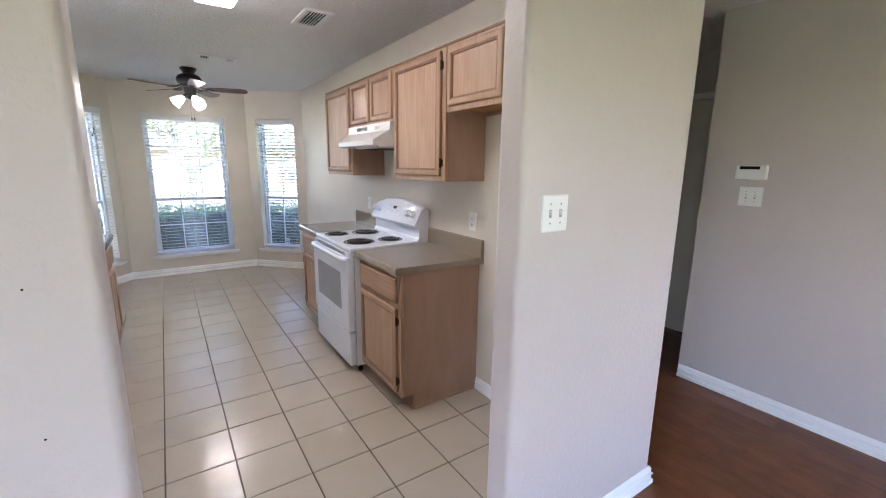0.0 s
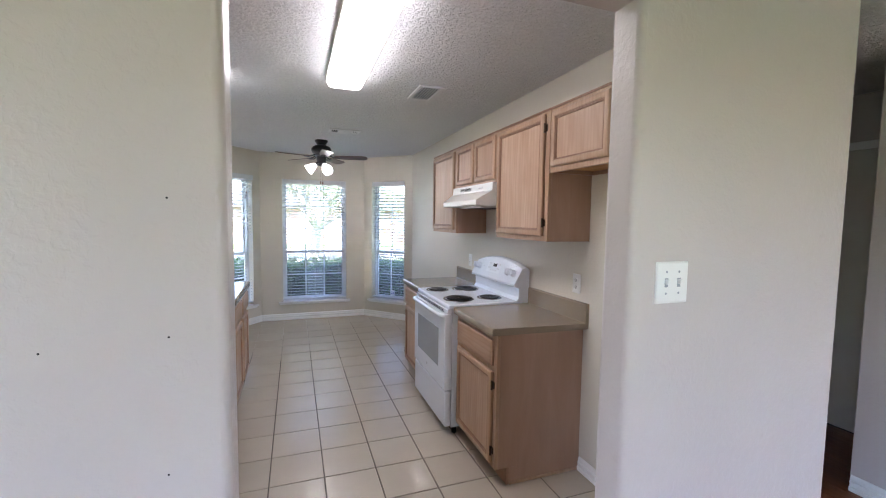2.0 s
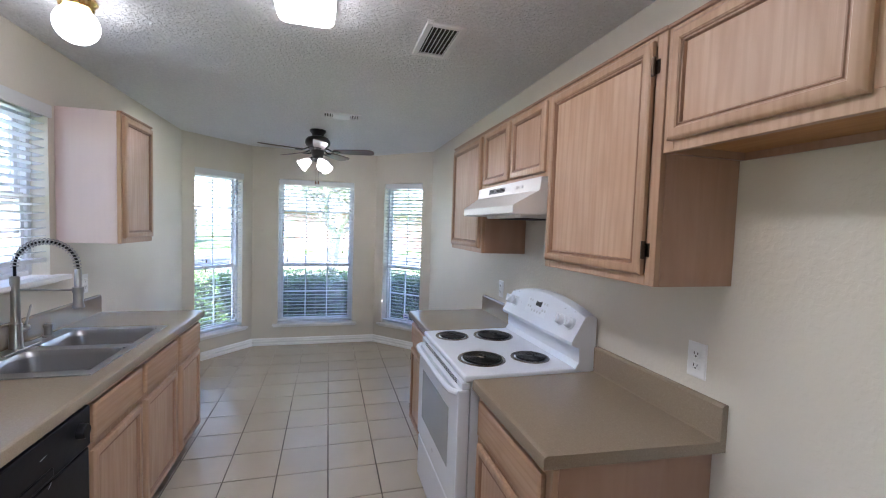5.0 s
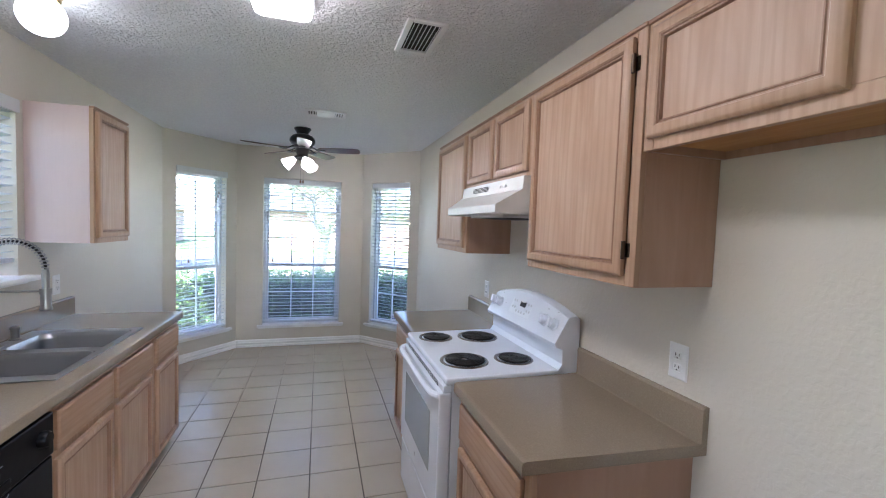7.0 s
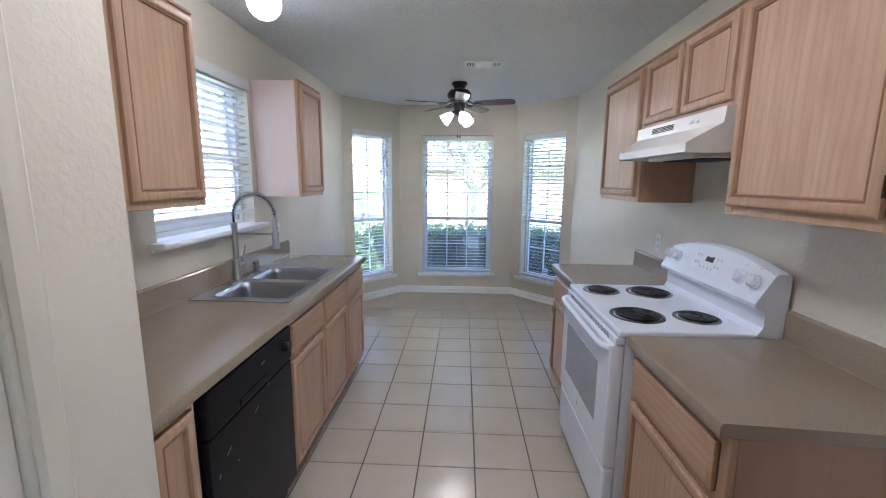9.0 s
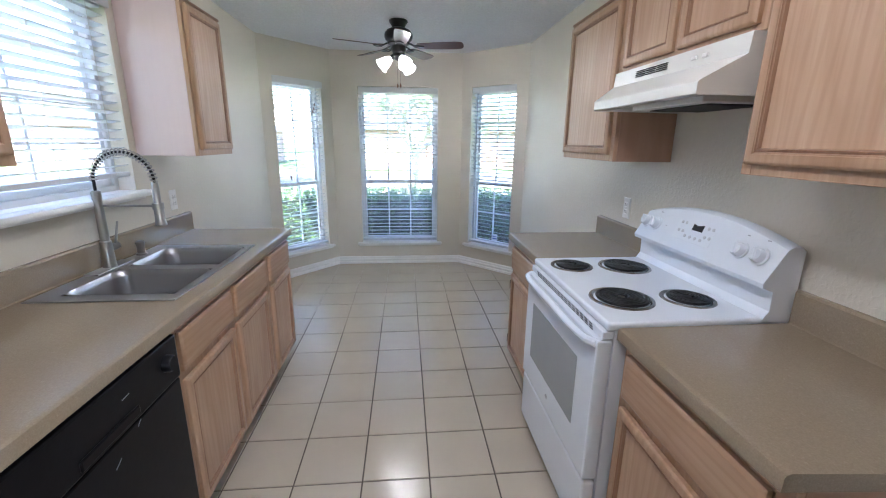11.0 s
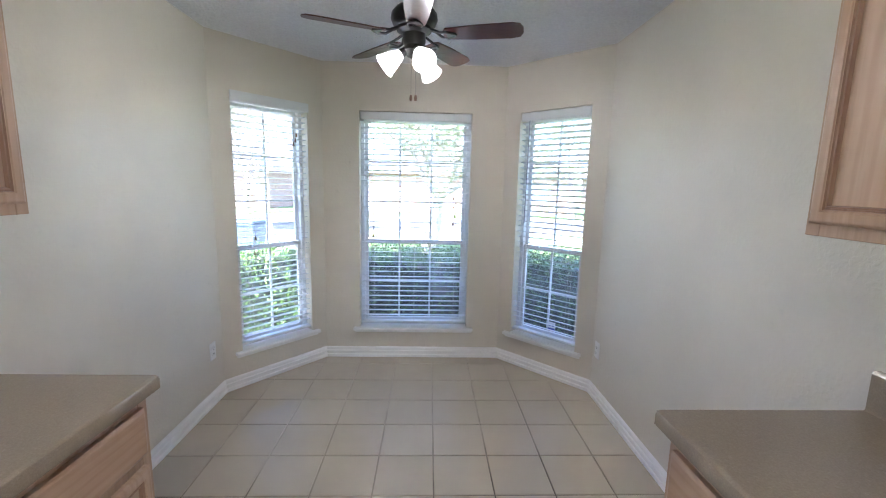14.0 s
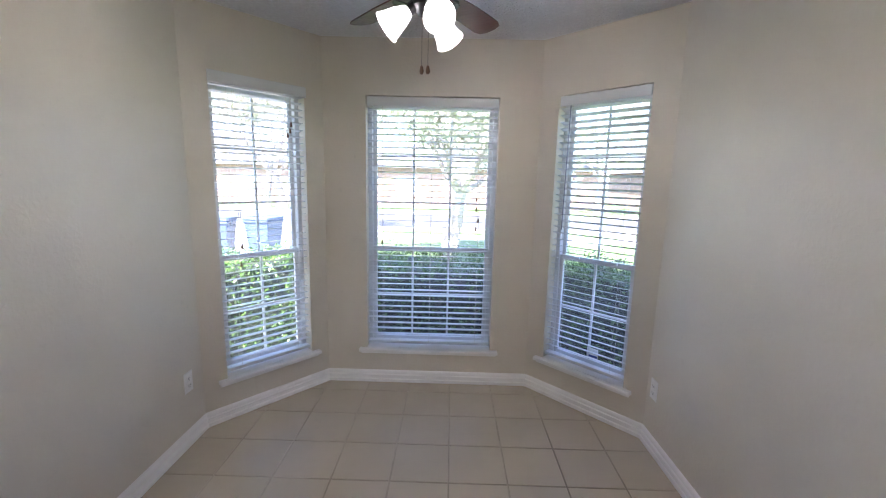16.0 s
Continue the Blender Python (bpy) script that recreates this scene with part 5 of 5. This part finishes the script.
def wheeled_bin(x, y, turn):
    th = thing("wheeled_bin", "blue-grey wheeled rubbish bin on the driveway", "bin", pose(x, y, -0.437, 0, 0, turn), "bins")
    bm = bmesh.new()
    lo = [bm.verts.new(p) for p in ((-0.22, -0.24, 0.06), (0.22, -0.24, 0.06), (0.22, 0.24, 0.06), (-0.22, 0.24, 0.06))]
    hi = [bm.verts.new(p) for p in ((-0.29, -0.33, 0.95), (0.29, -0.33, 0.95), (0.29, 0.33, 0.95), (-0.29, 0.33, 0.95))]
    bm.faces.new(lo[::-1])
    bm.faces.new(hi)
    for i in range(4):
        bm.faces.new((lo[i], lo[(i + 1) % 4], hi[(i + 1) % 4], hi[i]))
    bx(bm, (-0.31, -0.35, 0.90), (0.31, 0.35, 0.95), 0.01, 1)
    part("body", bm, BINPLASTIC, th)
    part("lid", box((-0.31, -0.36, 0.952), (0.31, 0.37, 1.02), 0.03, 2), BINPLASTIC, th)
    for x1 in (-0.25, 0.25):
        part("wheel", rod(bmesh.new(), (x1 - 0.03, 0.24, 0.12), (x1 + 0.03, 0.24, 0.12), 0.12, seg=18), BLACK, th)
    return th


wheeled_bin(-4.6, 12.6, 10)
wheeled_bin(-3.75, 13.0, -8)


# ---- floors, tile by tile and plank by plank ----
PITCH, JOINT, TX, TY = 0.3000, 0.0065, 0.558, 3.670
floor = structure("floor", box((XL - 0.1, YD, -0.03), (XR + 0.1, 6.53, -0.004)), GROUT, "grouted bed of the kitchen's tile floor", "floor")


def tile_mesh(x0, x1, y0, y1):
    bm = bmesh.new()
    rect = [(0.0, -0.006), (0.0, -0.0018), (0.0018, 0.0)]
    rect_loft(bm, x1 - x0, y1 - y0, [(i, z) for i, z in rect], True, Matrix(((1, 0, 0, x0), (0, 0, 1, y0), (0, -1, 0, 0), (0, 0, 0, 1))))
    return bm


half = (PITCH - JOINT) / 2
whole = mesh_of("tile", tile_mesh(-half, half, -half, half), TILE)
cuts = [((BAY[0][0] - 0.01, BAY[0][1]), (BAY[1][0] - 0.01, BAY[1][1])), ((BAY[2][0] + 0.01, BAY[2][1]), (BAY[3][0] + 0.01, BAY[3][1]))]
for i in range(-6, 7):
    for j in range(-9, 14):
        cx, cy = TX + (i + 0.5) * PITCH, TY + (j + 0.5) * PITCH
        x0, x1, y0, y1 = cx - half, cx + half, cy - half, cy + half
        lim = (max(x0, XL + 0.002), min(x1, XR - 0.002), max(y0, YD + 0.002), min(y1, 6.515))
        if lim[1] - lim[0] < 0.02 or lim[3] - lim[2] < 0.02:
            continue
        corners = [(x, y) for x in lim[:2] for y in lim[2:]]
        outs = [[(x - a[0]) * (b[1] - a[1]) - (y - a[1]) * (b[0] - a[0]) > 0 for x, y in corners] for a, b in cuts]
        if all(outs[0]) or all(outs[1]):
            continue
        jig = pose(cx, cy, 0.0004 * noise.noise((cx * 9, cy * 9, 0)), 0.05 * noise.noise((cx * 5, cy * 5, 1)), 0.05 * noise.noise((cx * 5, cy * 5, 2)), 0)
        if any(outs[0]) or any(outs[1]) or lim != (x0, x1, y0, y1):
            bm = tile_mesh(lim[0] - cx, lim[1] - cx, lim[2] - cy, lim[3] - cy)
            for (a, b), o in zip(cuts, outs):
                if any(o):
                    n = Vector((b[1] - a[1], -(b[0] - a[0]), 0))
                    bmesh.ops.bisect_plane(bm, geom=bm.verts[:] + bm.edges[:] + bm.faces[:], plane_co=(a[0] - cx, a[1] - cy, 0), plane_no=n, clear_outer=True)
            if bm.faces:
                piece("tile", mesh_of("tile", bm, TILE), floor, jig)
            else:
                bm.free()
        else:
            piece("tile", whole, floor, jig)
living = structure("floor_living", box((-2.7, -3.6, -0.03), (4.02, YD - 0.001, -0.012)), DARK, "underlay of the wood floor", "floor")
structure("floor_hall", box((1.855, YD - 0.0005, -0.03), (4.02, 4.2, -0.012)), DARK, "underlay of the hall's wood floor", "floor")
plank = mesh_of("plank", box((-0.0622, -0.606, -0.012), (0.0622, 0.606, 0.0), 0.0012, 1), PLANK)
for i in range(54):
    x = -2.66 + i * 0.125
    if x > 3.95:
        break
    end = 4.1 if x > 1.93 else YD - 0.606
    y = -3.1 + (i * 0.457) % 1.2 - 0.55
    while y < 4.7:
        if x < 1.92 and y + 0.606 > YD - 0.004:
            hi = YD - 0.004
            if hi - (y - 0.606) > 0.05:
                piece("plank", mesh_of("plank", box((-0.0622, -0.606, -0.012), (0.0622, hi - y, 0.0), 0.0012, 1), PLANK), living, pose(x, y, 0))
            break
        if y + 0.606 > 4.2:
            piece("plank", mesh_of("plank", box((-0.0622, -0.606, -0.012), (0.0622, max(4.2 - y, -0.5), 0.0), 0.0012, 1), PLANK), living, pose(x, y, 0))
            break
        piece("plank", plank, living, pose(x, y, 0))
        y += 1.214
